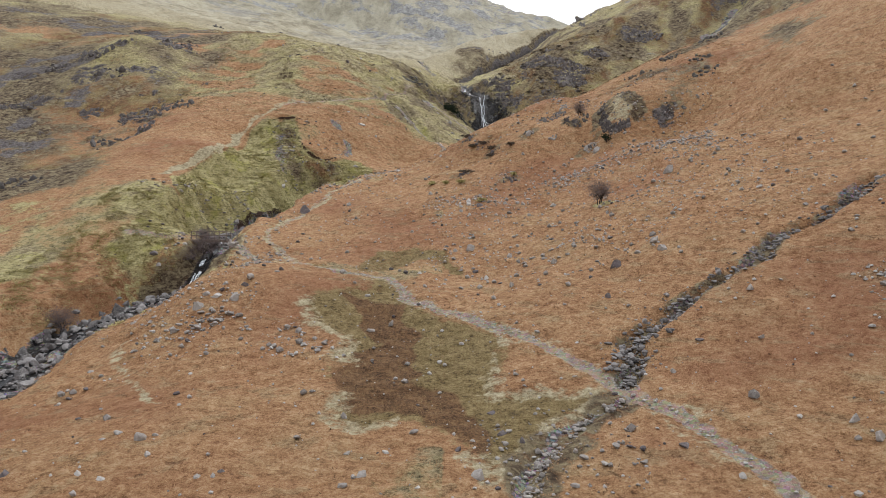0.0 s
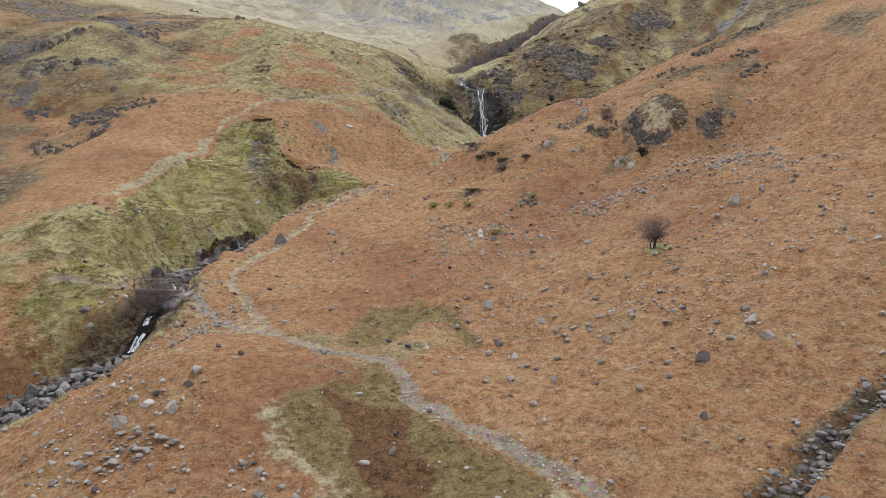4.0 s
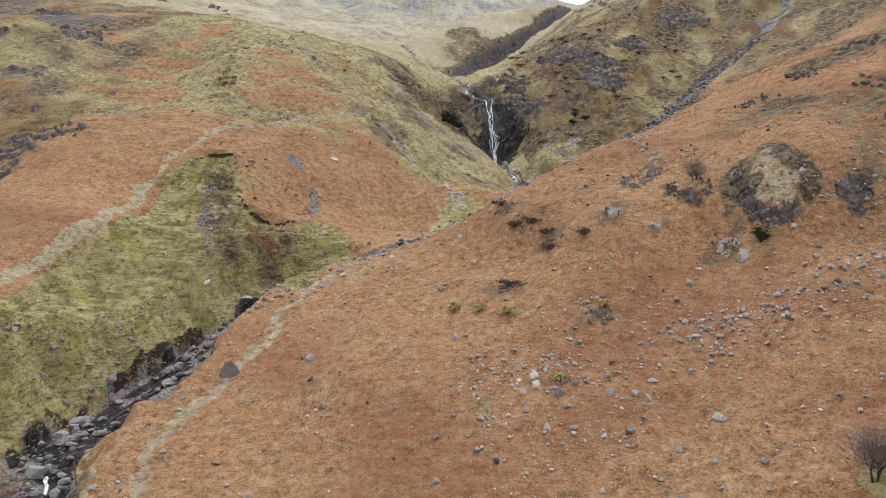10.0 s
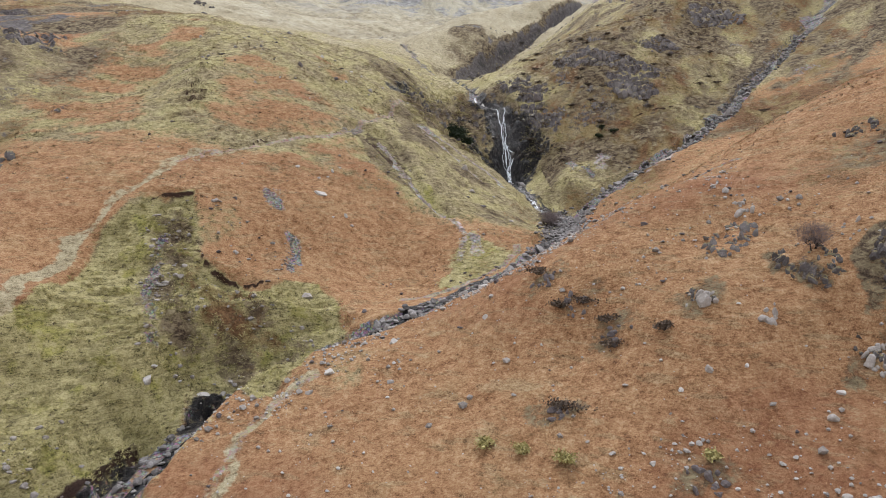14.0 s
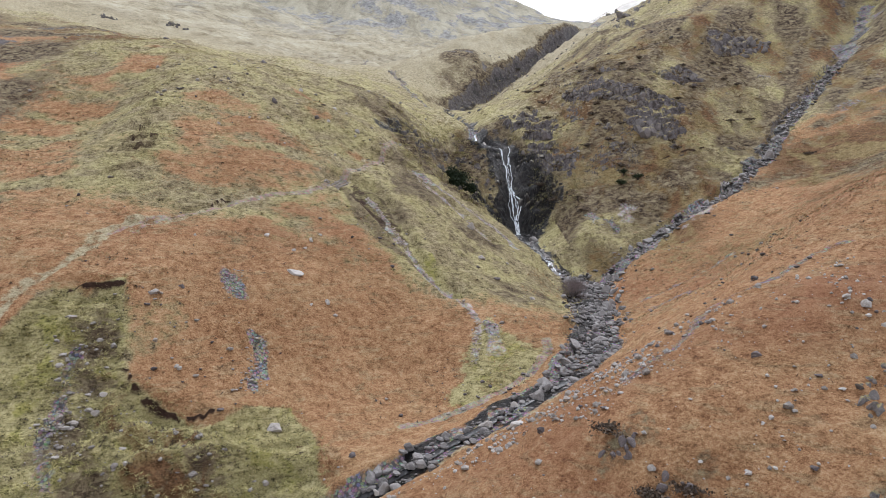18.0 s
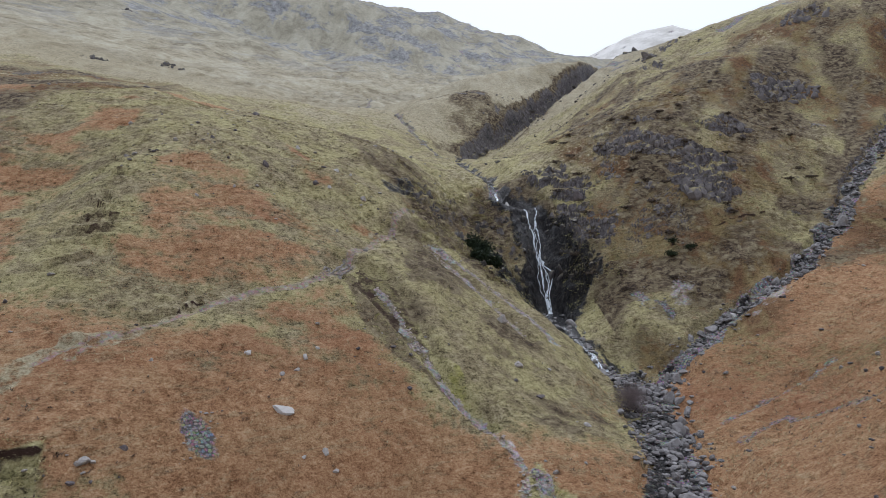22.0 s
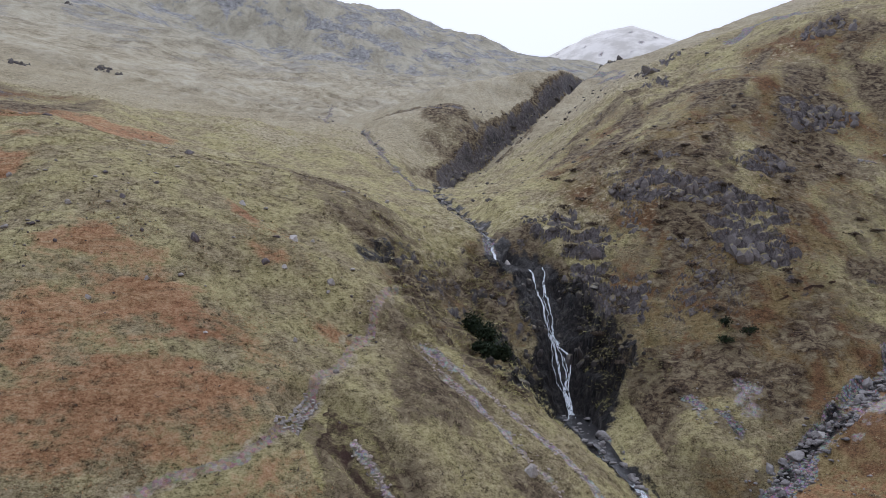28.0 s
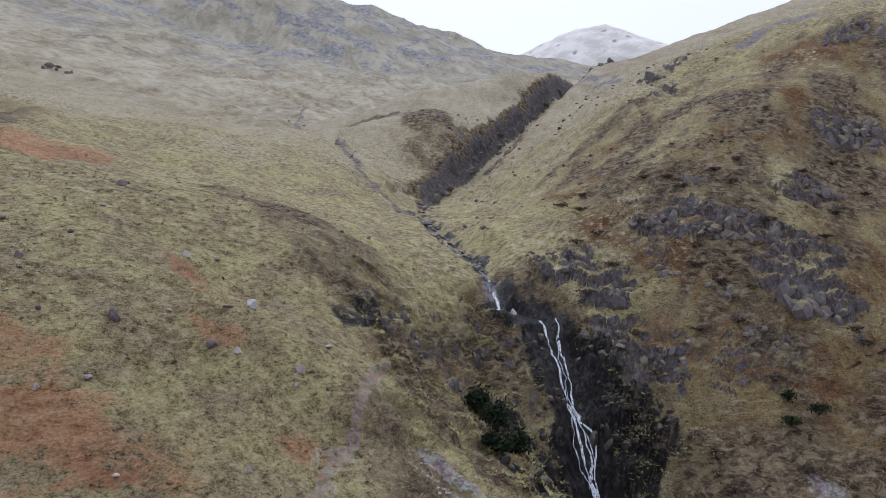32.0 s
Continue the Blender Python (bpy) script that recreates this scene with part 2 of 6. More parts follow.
def rock_material(name, dark, mid, light, lichen=0.3, rough=0.85, mossy=0.0):
    k = Nodes(name)
    info = k.make("ShaderNodeObjectInfo")
    local = k.make("ShaderNodeVectorMath", Vector=k.where)
    k.put(local, 1, info.outputs["Location"])
    n, f = k.noise(2.4, 6, 0.7, warp=0.5), k.noise(14, 4, 0.75)
    j = k.noise(3, 5, 0.7, stretch=(1, 1, 0.3), warp=0.5)
    v = k.math("MULTIPLY_ADD", n, 0.45, k.math("MULTIPLY_ADD", f, 0.3, k.math("MULTIPLY", j, 0.25)))
    c = k.ramp(v, (0.34, dark), (0.5, mid), (0.66, light))
    c = k.mix(k.math("MULTIPLY", info.outputs["Random"], 0.35), c, mid)
    c = k.mix(0.42, c, k.ramp(k.make("ShaderNodeNewGeometry").outputs["Random Per Island"], (0.0, dark), (0.45, mid), (1.0, light)))
    c = k.mix(k.math("MULTIPLY", k.step(k.noise(5, 4, 0.7), 0.56, 0.66), lichen), c, (0.46, 0.46, 0.42))
    if mossy:
        up = k.make("ShaderNodeSeparateXYZ", Vector=k.make("ShaderNodeNewGeometry").outputs["Normal"]).outputs[2]
        g = k.math("MULTIPLY", k.step(k.math("ADD", up, k.math("MULTIPLY", k.math("SUBTRACT", n, 0.5), 1.1)), 0.55, 0.85), mossy)
        c = k.mix(g, c, k.ramp(f, (0.35, (0.11, 0.088, 0.032)), (0.65, (0.32, 0.27, 0.13))))
    return k.finish(c, rough, v, 0.12, 0.9, 0.3)


def leaf_material(name, *colours, bump=False):
    k = Nodes(name)
    r = k.make("ShaderNodeNewGeometry").outputs["Random Per Island"]
    stops = [(i / max(1, len(colours) - 1), c) for i, c in enumerate(colours)]
    c = k.mix(0.3, k.ramp(r, *stops), k.ramp(k.noise(0.4, 3, 0.6), (0.35, colours[0]), (0.65, colours[-1])))
    return k.finish(c, 0.85, None, spec=0.15)


def wood_material(name, dark, light):
    k = Nodes(name)
    g = k.noise(6, 5, 0.7, stretch=(1, 1, 0.25))
    c = k.mix(0.4, k.ramp(g, (0.35, dark), (0.65, light)), k.ramp(k.noise(1.5, 4, 0.6), (0.4, dark), (0.6, light)))
    return k.finish(c, 0.8, g, 0.02, 0.6)


def water_material(name, deep, rough, foam):
    k = Nodes(name)
    rip = k.noise(3.5, 4, 0.65, warp=0.8)
    c = k.mix(k.step(k.noise(2.1, 5, 0.75, warp=1.0), foam, foam + 0.1), deep, (0.72, 0.76, 0.79))
    k.out.inputs["IOR"].default_value = 1.33
    return k.finish(c, rough, rip, 0.08, 0.5, 0.22)


def fall_material():
    k = Nodes("white_water")
    s = k.noise(5, 5, 0.75, stretch=(3, 1, 0.5), warp=0.5)
    c = k.ramp(s, (0.34, (0.35, 0.4, 0.44)), (0.45, (0.68, 0.74, 0.78)), (0.6, (0.84, 0.87, 0.9)))
    m = k.finish(c, 0.4, s, 0.05, 0.5, 0.4)
    hole = k.step(k.noise(4, 4, 0.7, stretch=(3, 1, 0.6)), 0.39, 0.52)
    k.put(k.out, "Alpha", hole)
    return m


FELLSIDE = ground_material()
GREY_ROCK = rock_material("grey_boulder_stone", (0.085, 0.074, 0.067), (0.27, 0.245, 0.222), (0.49, 0.458, 0.42), 0.6)
PALE_ROCK = rock_material("pale_lichened_stone", (0.2, 0.185, 0.17), (0.43, 0.405, 0.378), (0.62, 0.595, 0.56), 0.6)
DARK_ROCK = rock_material("dark_purplish_stone", (0.03, 0.026, 0.027), (0.105, 0.088, 0.09), (0.21, 0.185, 0.185), 0.25)
BECK_ROCK = rock_material("beck_stone", (0.03, 0.027, 0.027), (0.165, 0.153, 0.148), (0.42, 0.4, 0.385), 0.4)
CRAG_ROCK = rock_material("crag_stone", (0.028, 0.025, 0.025), (0.115, 0.102, 0.1), (0.27, 0.25, 0.24), 0.35, mossy=0.95)
FELL_CRAG = rock_material("fell_crag_stone", (0.018, 0.016, 0.017), (0.07, 0.062, 0.062), (0.19, 0.175, 0.165), 0.25, mossy=0.85)
# Darker crag stone: the shade on undercut outcrop faces put into the colour.
SHADED_CRAG = rock_material("shaded_crag_stone", (0.012, 0.01, 0.011), (0.055, 0.047, 0.047), (0.17, 0.155, 0.15), 0.15, mossy=0.9)
WET_ROCK = rock_material("wet_gorge_rock", (0.01, 0.009, 0.009), (0.032, 0.028, 0.027), (0.085, 0.075, 0.07), 0.05, 0.42, mossy=0.45)
RUBBLE = rock_material("pink_rubble", (0.17, 0.135, 0.11), (0.40, 0.335, 0.285), (0.6, 0.53, 0.465), 0.3)
BRACKEN = leaf_material("dead_bracken", (0.2, 0.092, 0.04), (0.34, 0.166, 0.07), (0.43, 0.236, 0.106), (0.54, 0.36, 0.19))
STRAW = leaf_material("winter_grass", (0.16, 0.125, 0.062), (0.34, 0.275, 0.142), (0.5, 0.425, 0.25))
RUSH = leaf_material("brown_rush", (0.10, 0.055, 0.025), (0.23, 0.14, 0.06), (0.34, 0.245, 0.12))
DARK_FERN = leaf_material("dark_fern", (0.05, 0.026, 0.014), (0.13, 0.068, 0.034), (0.2, 0.115, 0.06))
OLIVE = leaf_material("olive_grass", (0.17, 0.152, 0.058), (0.33, 0.295, 0.108), (0.46, 0.41, 0.165), (0.57, 0.51, 0.27))
HEATHER = leaf_material("dark_heather", (0.03, 0.022, 0.018), (0.09, 0.066, 0.05), (0.17, 0.135, 0.1))
EVERGREEN = leaf_material("holly_leaves", (0.006, 0.011, 0.006), (0.018, 0.028, 0.014), (0.04, 0.055, 0.026))
TWIG = wood_material("bare_twigs", (0.10, 0.078, 0.075), (0.24, 0.195, 0.19))
BARK = wood_material("dark_bark", (0.02, 0.016, 0.014), (0.07, 0.056, 0.05))
TIMBER = wood_material("weathered_timber", (0.10, 0.078, 0.065), (0.26, 0.21, 0.18))
WATER = water_material("beck_water", (0.014, 0.014, 0.015), 0.25, 0.66)
RAPID = water_material("broken_water", (0.05, 0.055, 0.06), 0.2, 0.54)
WHITE_WATER = fall_material()

# ---- land ----
SPUR_SLOPE = [
    (17, 80, 62.3), (38.5, 83.5, 70.4), (24.5, 84.5, 64.8), (27, 86, 66.4), (-8, 86, 57.9), (44, 86.5, 73),
    (14, 90.5, 62.5), (-2, 91.5, 60.2), (47.5, 93.5, 79.6), (3, 94, 62), (17, 98, 66.4), (-13, 99, 60.7),
    (28.5, 99, 71.4), (13, 100, 65.2), (-10.5, 100, 62.4), (-3, 103.5, 63.9), (10, 104.5, 67.1), (33, 107, 73.4),
    (33, 108, 78.2), (22, 108, 70.8), (25.5, 109, 76), (26, 109.5, 76.4), (3, 111.5, 67.7), (20.5, 112.5, 74.2),
    (14, 114, 74.7), (38, 114.5, 83.3), (51.5, 115.5, 89.1), (7.5, 116, 70.8), (2, 119.5, 70.6), (7, 121, 74.7),
    (18.5, 122.5, 78.1), (5, 123.5, 75.5), (13.5, 126, 79.2), (-8.5, 127, 69.4), (19.5, 128, 82.4), (12, 128, 79.1),
    (36.5, 128.5, 86.6), (25, 130, 82.5), (0.5, 133.5, 72.8), (1.5, 141.5, 71.6), (28.5, 147, 85.7), (42, 149.5, 93),
    (-8, 150, 73.1), (0.5, 153, 75.7), (39, 155, 89.7), (26.5, 156, 81.2), (19.5, 158.5, 76.5),
]
NEAR_GROUND = [
    (-16.5, 39, 48.5), (11.5, 43, 50), (23, 57, 57.8), (23, 57.5, 57.6), (-6, 58, 51.7), (2, 63, 53.7),
    (-18, 63.5, 54.9), (19.5, 63.5, 59), (19, 64, 58.6), (-22, 67.5, 55.4), (31, 70, 64.1), (4.5, 72, 54.8),
]
WEST_BANK = [
    (-29.5, 83, 57.1), (-40, 92.5, 62), (-35, 95, 61.2), (-35, 98, 63), (-39, 104.5, 66.7), (-59.5, 106, 64.6),
    (-36.5, 120.5, 67.8), (-38, 122, 72), (-27.5, 125.5, 69.9), (-57.5, 134.5, 76), (-36, 136, 74.4), (-61.5, 137.5, 75.1),
    (-21, 138, 72.9), (-21.5, 138.5, 72.4), (-31, 138.5, 77.2), (-48, 143, 81.5), (-29.5, 145, 81.4), (-19.5, 145.5, 75.9),
    (-65.5, 150, 81.8), (-33, 151.5, 84.7), (-17.5, 155, 81.7), (-19, 156, 82.5),
]
WEST_FELL = [
    (-26, 163, 88.3), (-26, 164, 88.3), (-49, 168, 91.8), (-38, 171.5, 95.1), (-8, 174.5, 88.5), (-26.5, 177, 96.3),
    (-31, 180.5, 98.6), (-39.5, 181.5, 101.3), (-98, 182, 98.2), (-47, 184, 98.5), (-10, 185, 93.3), (-25.5, 187.5, 101.5),
    (-11, 188, 93.4), (-20, 189.5, 99.5), (-11, 189.5, 97.1), (-81, 190, 109.4), (-18, 194.5, 103.2), (-45, 196, 108),
    (-17.5, 196, 102.7), (-17.5, 196, 101.2), (-75, 199.5, 109.4), (-23.5, 203, 106.6), (-22.5, 203.5, 106.4), (-8, 203.5, 99.4),
    (-9.5, 209.5, 104.7), (-31.5, 216.5, 113.3), (-33, 218.5, 112.9), (-50, 222, 118.4), (-44, 230.5, 117), (-2, 271, 113.5),
    (-6.5, 273, 116.8), (-10.5, 380, 143.6), (-115, 386, 165.9),
]
NORTH_HILL = [
    (18, 169.5, 76.9), (38, 181.5, 86.4), (30.5, 198, 92.1), (52.5, 198.5, 95.5), (50.5, 198.5, 95.2), (41.5, 200.5, 96.9),
    (37.5, 206.5, 101.4), (36.5, 206.5, 101.1), (3, 206.5, 91.9), (28.5, 208.5, 100.2), (41.5, 210, 103.8), (33.5, 214.5, 107.5),
    (58.5, 222.5, 111.2), (36, 227.5, 116.4), (58.5, 229.5, 114.9), (64.5, 233.5, 118.6), (70.5, 239.5, 123.7), (61.5, 242, 128.3),
    (35.5, 246, 120), (6, 256.5, 108.8), (81.5, 258, 142.5), (47.5, 264.5, 132), (51.5, 264.5, 131.7), (50, 273.5, 136.5),
    (17, 282, 113.6),
    (19.6, 291, 119.4), (28.9, 304, 127.2), (38.3, 316, 134.7), (48.9, 330, 143.4), (62, 335, 150),
]
DOME = [(15.3, 311, 133.8), (0.8, 335, 136.4), (13.4, 345, 146.6), (29, 345, 149.6), (44.3, 350, 153), (52, 350, 153.6), (40.5, 337, 144.5), (29, 323, 136), (20.2, 308, 128), (12.3, 293, 119),
        (64, 358, 157.5), (74.7, 360, 159), (45, 390, 149), (75, 400, 155), (15, 385, 146)]
VALLEY_FLOOR = [(0, 0, 45), (0, -60, 37), (-60, 0, 48), (45, 0, 55), (-70, -60, 44), (80, -60, 62), (-90, 50, 57), (-140, 100, 78), (90, 60, 84),
                (-20, 15, 46), (20, 15, 48), (-46, 60, 50.5), (-44, 73, 54), (-50, 85, 57.5), (-30.5, 55, 48), (-30, 48, 47.2), (-29.5, 65, 50.2), (-28.5, 73, 51.6), (-25.5, 79, 54.2), (-23.5, 83, 55.9), (-31, 77.5, 51.6), (70, 100, 96), (0, -300, 20), (-300, -300, 120), (300, -300, 140)]
FAR_FELLS = [(-115, 386, 166), (-198, 588, 233), (-194, 791, 294), (-161, 999, 337), (49, 822, 252), (-18, 467, 164), (110, 384, 170),
             (107, 341, 168), (113, 314, 165), (-102, 1180, 450), (-48, 1230, 456), (12.7, 1330, 468), (62.4, 1380, 494), (128, 1350, 452), (202, 1330, 432), (256, 1310, 400), (304, 1310, 393), (336, 1300, 390),
             (-230, 1280, 520), (-520, 1050, 520)]
BACK_FELLS = [(56, 1750, 400), (-500, 700, 380), (-420, 300, 240), (-320, 100, 170), (-250, -100, 110), (320, 300, 270), (300, 100, 210), (210, 150, 170),
              (300, -100, 180), (330, 620, 240), (620, 1000, 280), (1000, 600, 320), (752, 2124, 694), (556, 2204, 630), (887, 2080, 642), (720, 2700, 500),
              (450, 1800, 400), (1500, 2000, 450), (-1000, 2000, 500), (-1200, 500, 450), (1400, -200, 300), (-1200, -600, 300), (0, -900, 0), (900, -900, 200)]


class Spline:
    """A thin sheet bent over the given heights."""

    def __init__(self, rows, soft):
        p = np.array(rows, float)
        self.xy = p[:, :2] / 100.0
        n = len(p)
        a = np.zeros((n + 3, n + 3))
        a[:n, :n] = self.kernel(self.xy, self.xy) + soft * np.eye(n)
        a[:n, n], a[:n, n + 1:] = 1, self.xy
        a[n:, :n] = a[:n, n:].T
        self.w = np.linalg.solve(a, np.r_[p[:, 2], 0, 0, 0])

    @staticmethod
    def kernel(a, b):
        r2 = ((a[:, None] - b[None]) ** 2).sum(2)
        return 0.5 * r2 * np.log(r2 + 1e-9)

    def __call__(self, x, y):
        x, y = np.broadcast_arrays(np.asarray(x, float), np.asarray(y, float))
        q = np.stack([x.ravel(), y.ravel()], 1) / 100.0
        out = np.concatenate([self.kernel(c, self.xy) @ self.w[:-3] + self.w[-3] + c @ self.w[-2:] for c in np.array_split(q, 1 + len(q) // 20000)])
        return out.reshape(x.shape)


def smooth(a, b, v):
    v = np.clip((v - a) / (b - a), 0, 1)
    return v * v * (3 - 2 * v)


def along(line, x, y):
    """Distance from a polyline, and where along it (in points) the nearest place is; the side is + to its right."""
    x, y = np.asarray(x, float), np.asarray(y, float)
    best, pos, side = np.full(x.shape, 1e9), np.zeros(x.shape), np.zeros(x.shape)
    for i in range(len(line) - 1):
        ax, ay, bx, by = *line[i][:2], *line[i + 1][:2]
        dx, dy = bx - ax, by - ay
        u = np.clip(((x - ax) * dx + (y - ay) * dy) / (dx * dx + dy * dy), 0, 1)
        d = np.hypot(x - ax - u * dx, y - ay - u * dy)
        near = d < best
        best, pos = np.where(near, d, best), np.where(near, i + u, pos)
        side = np.where(near, np.sign((x - ax) * dy - (y - ay) * dx), side)
    return best, pos, side


def along_near(line, x, y, reach=8):
    """The same, but only for places within reach of the line; the rest count as far away."""
    m = around(line, x, y, reach)
    d, pos, side = np.full(x.shape, 1e9), np.zeros(x.shape), np.zeros(x.shape)
    d[m], pos[m], side[m] = along(line, x[m], y[m])
    return d, pos, side


def rounded(line, n=6):
    """The same line with its corners rounded."""
    p = [line[0]] + list(line) + [line[-1]]
    out = []
    for a, b, c, d in zip(p, p[1:], p[2:], p[3:]):
        for t in np.arange(n) / n:
            out.append(tuple(0.5 * (2 * b[k] + (c[k] - a[k]) * t + (2 * a[k] - 5 * b[k] + 4 * c[k] - d[k]) * t * t + (3 * b[k] - a[k] - 3 * c[k] + d[k]) * t ** 3) for k in range(len(a))))
    return out + [line[-1]]


def level(line, pos, k=2):
    return np.interp(pos, range(len(line)), [p[k] for p in line])


# bed lines: x, y, bed height, half width of the bed, width of the bank
BECK = [(-60, -60, 28, 3, 8), (-52, 0, 36, 3, 8), (-42, 35, 42.5, 3, 7), (-36.5, 56, 46.3, 3, 3.5), (-37, 66, 48, 2.8, 3), (-35.5, 72.5, 49.4, 2.6, 2.5), (-33.3, 76.5, 50.6, 2.2, 2),
        (-30.6, 79.8, 51.8, 1.7, 1.8), (-28.7, 81.5, 52.9, 1.5, 1.3), (-27.9, 83.2, 55.3, 1.3, 1.2), (-27.6, 86, 56.3, 1.4, 1.3), (-28.3, 90, 57.3, 1.9, 2), (-30.4, 95, 57.8, 2.5, 2.5),
        (-29.8, 100, 58.3, 3.3, 2.0), (-28.0, 105, 59, 3.6, 1.6), (-26.3, 111.5, 60.2, 3.4, 1.5), (-24.6, 119, 61.8, 2.7, 1.6), (-22, 125, 63.4, 1.6, 2.5), (-18, 127.8, 65, 1.6, 2.5),
        (-12, 131, 67.6, 1.4, 2.5), (-6, 134.5, 69.8, 1.4, 3), (0, 138.5, 71.6, 1.6, 3), (6, 142.7, 73.1, 1.8, 3)]
BECK_UPPER = [(6, 142.7, 73.1, 1.8, 3), (10, 149, 74.1, 2.2, 3.5), (12.8, 158, 75.1, 2.8, 3.5), (15.5, 170, 75.9, 3.2, 4), (17.5, 179, 76.8, 3.2, 5), (15.2, 183.5, 77.7, 1.6, 5),
              (13.5, 187, 79.9, 1.2, 6), (12.3, 194, 81.9, 1.5, 7), (11.7, 198.5, 82.4, 2.2, 7), (11.5, 201, 82.7, 1.8, 7), (11.9, 207, 89.6, 0.8, 6), (11.1, 215.5, 97.8, 0.6, 4),
              (8.5, 217, 98.7, 1, 4), (7, 218, 99, 0.8, 4), (7, 221.5, 101.5, 0.7, 4), (6.5, 228, 103, 1, 4), (5, 240, 105.5, 1.2, 5), (3, 256, 108.7, 1.5, 6), (7, 280, 112.3, 1.5, 7)]
GILL = [(17.5, 179, 76.8, 3, 5), (24, 182.5, 80.2, 2.2, 5), (31, 186, 83.8, 1.7, 5), (41, 189.5, 89, 1.5, 5), (51, 197.5, 94.8, 1.4, 5), (60, 208, 101.2, 1.4, 5), (70, 217, 107.5, 1.4, 6), (82, 227, 116.5, 1.3, 6),
        (100, 245, 132, 1.3, 8)]
RAVINE = [(7, 280, 111.5, 1.2, 6), (10.4, 287, 112, 1.2, 6), (21, 303, 119.5, 1.2, 6), (32.3, 318, 127.8, 1.2, 6), (42.8, 331, 136, 1.2, 6), (54.8, 345, 145, 1.5, 6), (59.5, 354, 147, 1.5, 6), (75, 378, 153, 1.5, 7), (100, 410, 163, 1.5, 8)]
SCAR_SIDE, STEP = 1.0, 0.32
SIDE_BECK = [(3, 256, 108.7, 1.2, 5), (-5, 275, 117, 1, 6), (-10, 309, 128.5, 1, 7), (-17, 332, 132, 1, 7), (-23, 375, 142, 1, 7), (-22, 462, 162, 1, 8)]
fell = Spline(NEAR_GROUND + SPUR_SLOPE + WEST_BANK + WEST_FELL + NORTH_HILL + DOME + VALLEY_FLOOR + FAR_FELLS + BACK_FELLS, 0.0004)


def around(line, x, y, reach):
    """The places that lie within reach of a line's bounding box."""
    px, py = [p[0] for p in line], [p[1] for p in line]
    return (x > min(px) - reach) & (x < max(px) + reach) & (y > min(py) - reach) & (y < max(py) + reach)


def carve(h, line, x, y):
    m = around(line, x, y, 14)
    h = np.array(h, float)
    d, pos, side = along(line, x[m], y[m])
    bed, half, bank = level(line, pos), level(line, pos, 3), level(line, pos, 4)
    half = half * (1 + 0.3 * grain(pos * 1.0, pos * 0 + 2, 0.5, 229) + 0.12 * grain(x[m], y[m], 1.4, 231))
    bank = bank * np.where((side < 0) & (y[m] > 86) & (y[m] < 135) & (x[m] < -10), 2.4, 1.0)
    k = smooth(0, 1, (d - half) / bank)
    lip = np.clip(h[m] - bed, 0, np.where((side < 0) & (y[m] > 86), 1.0, 0.5)) * smooth(0, 0.4, d - half)
    h[m] = np.where(d < half + bank, bed + lip + (h[m] - bed - lip) * k, h[m])
    return h


def gash(h, line, x, y):
    """A ravine with one sheer wall and one sloping side."""
    m = around(line, x, y, 14)
    h = np.array(h, float)
    d, pos, side = along(line, x[m], y[m])
    bed = level(line, pos)
    k = np.where(side < 0, smooth(0.4, 4.4, d), smooth(0.5, 10, d))
    h[m] = np.where(h[m] > bed, bed + (h[m] - bed) * k, h[m])
    return h


def coarse_fell(xs, ys, every=3):
    """The bare fell over a grid, worked out at every third line and filled in between."""
    cx, cy = np.r_[xs[:-1:every], xs[-1]], np.r_[ys[:-1:every], ys[-1]]
    z = fell(*np.meshgrid(cx, cy))
    i = np.clip(np.searchsorted(cx, xs) - 1, 0, len(cx) - 2)
    u = (xs - cx[i]) / (cx[i + 1] - cx[i])
    z = z[:, i] * (1 - u) + z[:, i + 1] * u
    j = np.clip(np.searchsorted(cy, ys) - 1, 0, len(cy) - 2)
    v = ((ys - cy[j]) / (cy[j + 1] - cy[j]))[:, None]
    return z[j] * (1 - v) + z[j + 1] * v


def height(x, y, bare=None):
    x, y = np.broadcast_arrays(np.asarray(x, float), np.asarray(y, float))
    shape, x, y = x.shape, x.ravel(), y.ravel()
    h = fell(x, y) if bare is None else bare.ravel()
    h = gash(h, RAVINE, x, y)
    for line in (SIDE_BECK, GILL, BECK_UPPER, BECK):
        h = carve(h, line, x, y)
    return h.reshape(shape)
# ---- end of land ----

MAIN_PATH = [(15, 29.5), (15, 31), (14, 34.5), (13.5, 37), (13, 39.5), (11.5, 42.5), (10, 46), (7.5, 50.5), (5, 54.5), (2, 58), (-1, 61), (-3.5, 64.5), (-4, 67.5), (-5, 70), (-8, 70), (-10.5, 70), (-13, 73), (-15.5, 75), (-19.5, 79.5), (-22, 83), (-24.5, 86), (-27.5, 90.5)]
LOOP_PATH = [(-12, 73), (-13, 73.5), (-15, 76), (-17.5, 82), (-20, 87.5), (-21.5, 89), (-23, 94), (-22, 96.5), (-20.5, 102), (-19, 108), (-17.5, 116), (-15.5, 119.5), (-13.5, 122)]
WEST_PATH = [(-30.5, 87), (-33.5, 87), (-36, 87.5), (-38.5, 87.5)]
CREST_PATH = [(-42.5, 108), (-42, 116.5), (-39, 124), (-40, 138.5), (-36, 147), (-34, 152.5), (-30, 158), (-32, 153.5), (-31, 155.5), (-29.5, 158), (-28, 159.5), (-26, 162.5), (-25.5, 163.5)]
FELL_PATH = [(-25.5, 163.5), (-22, 167), (-18, 169.5), (-15.5, 173.5), (-15, 175.5), (-14, 179), (-12.5, 181.5), (-11, 187.5), (-11, 186), (-10, 188), (-9.5, 190.5), (-7, 199.5)]
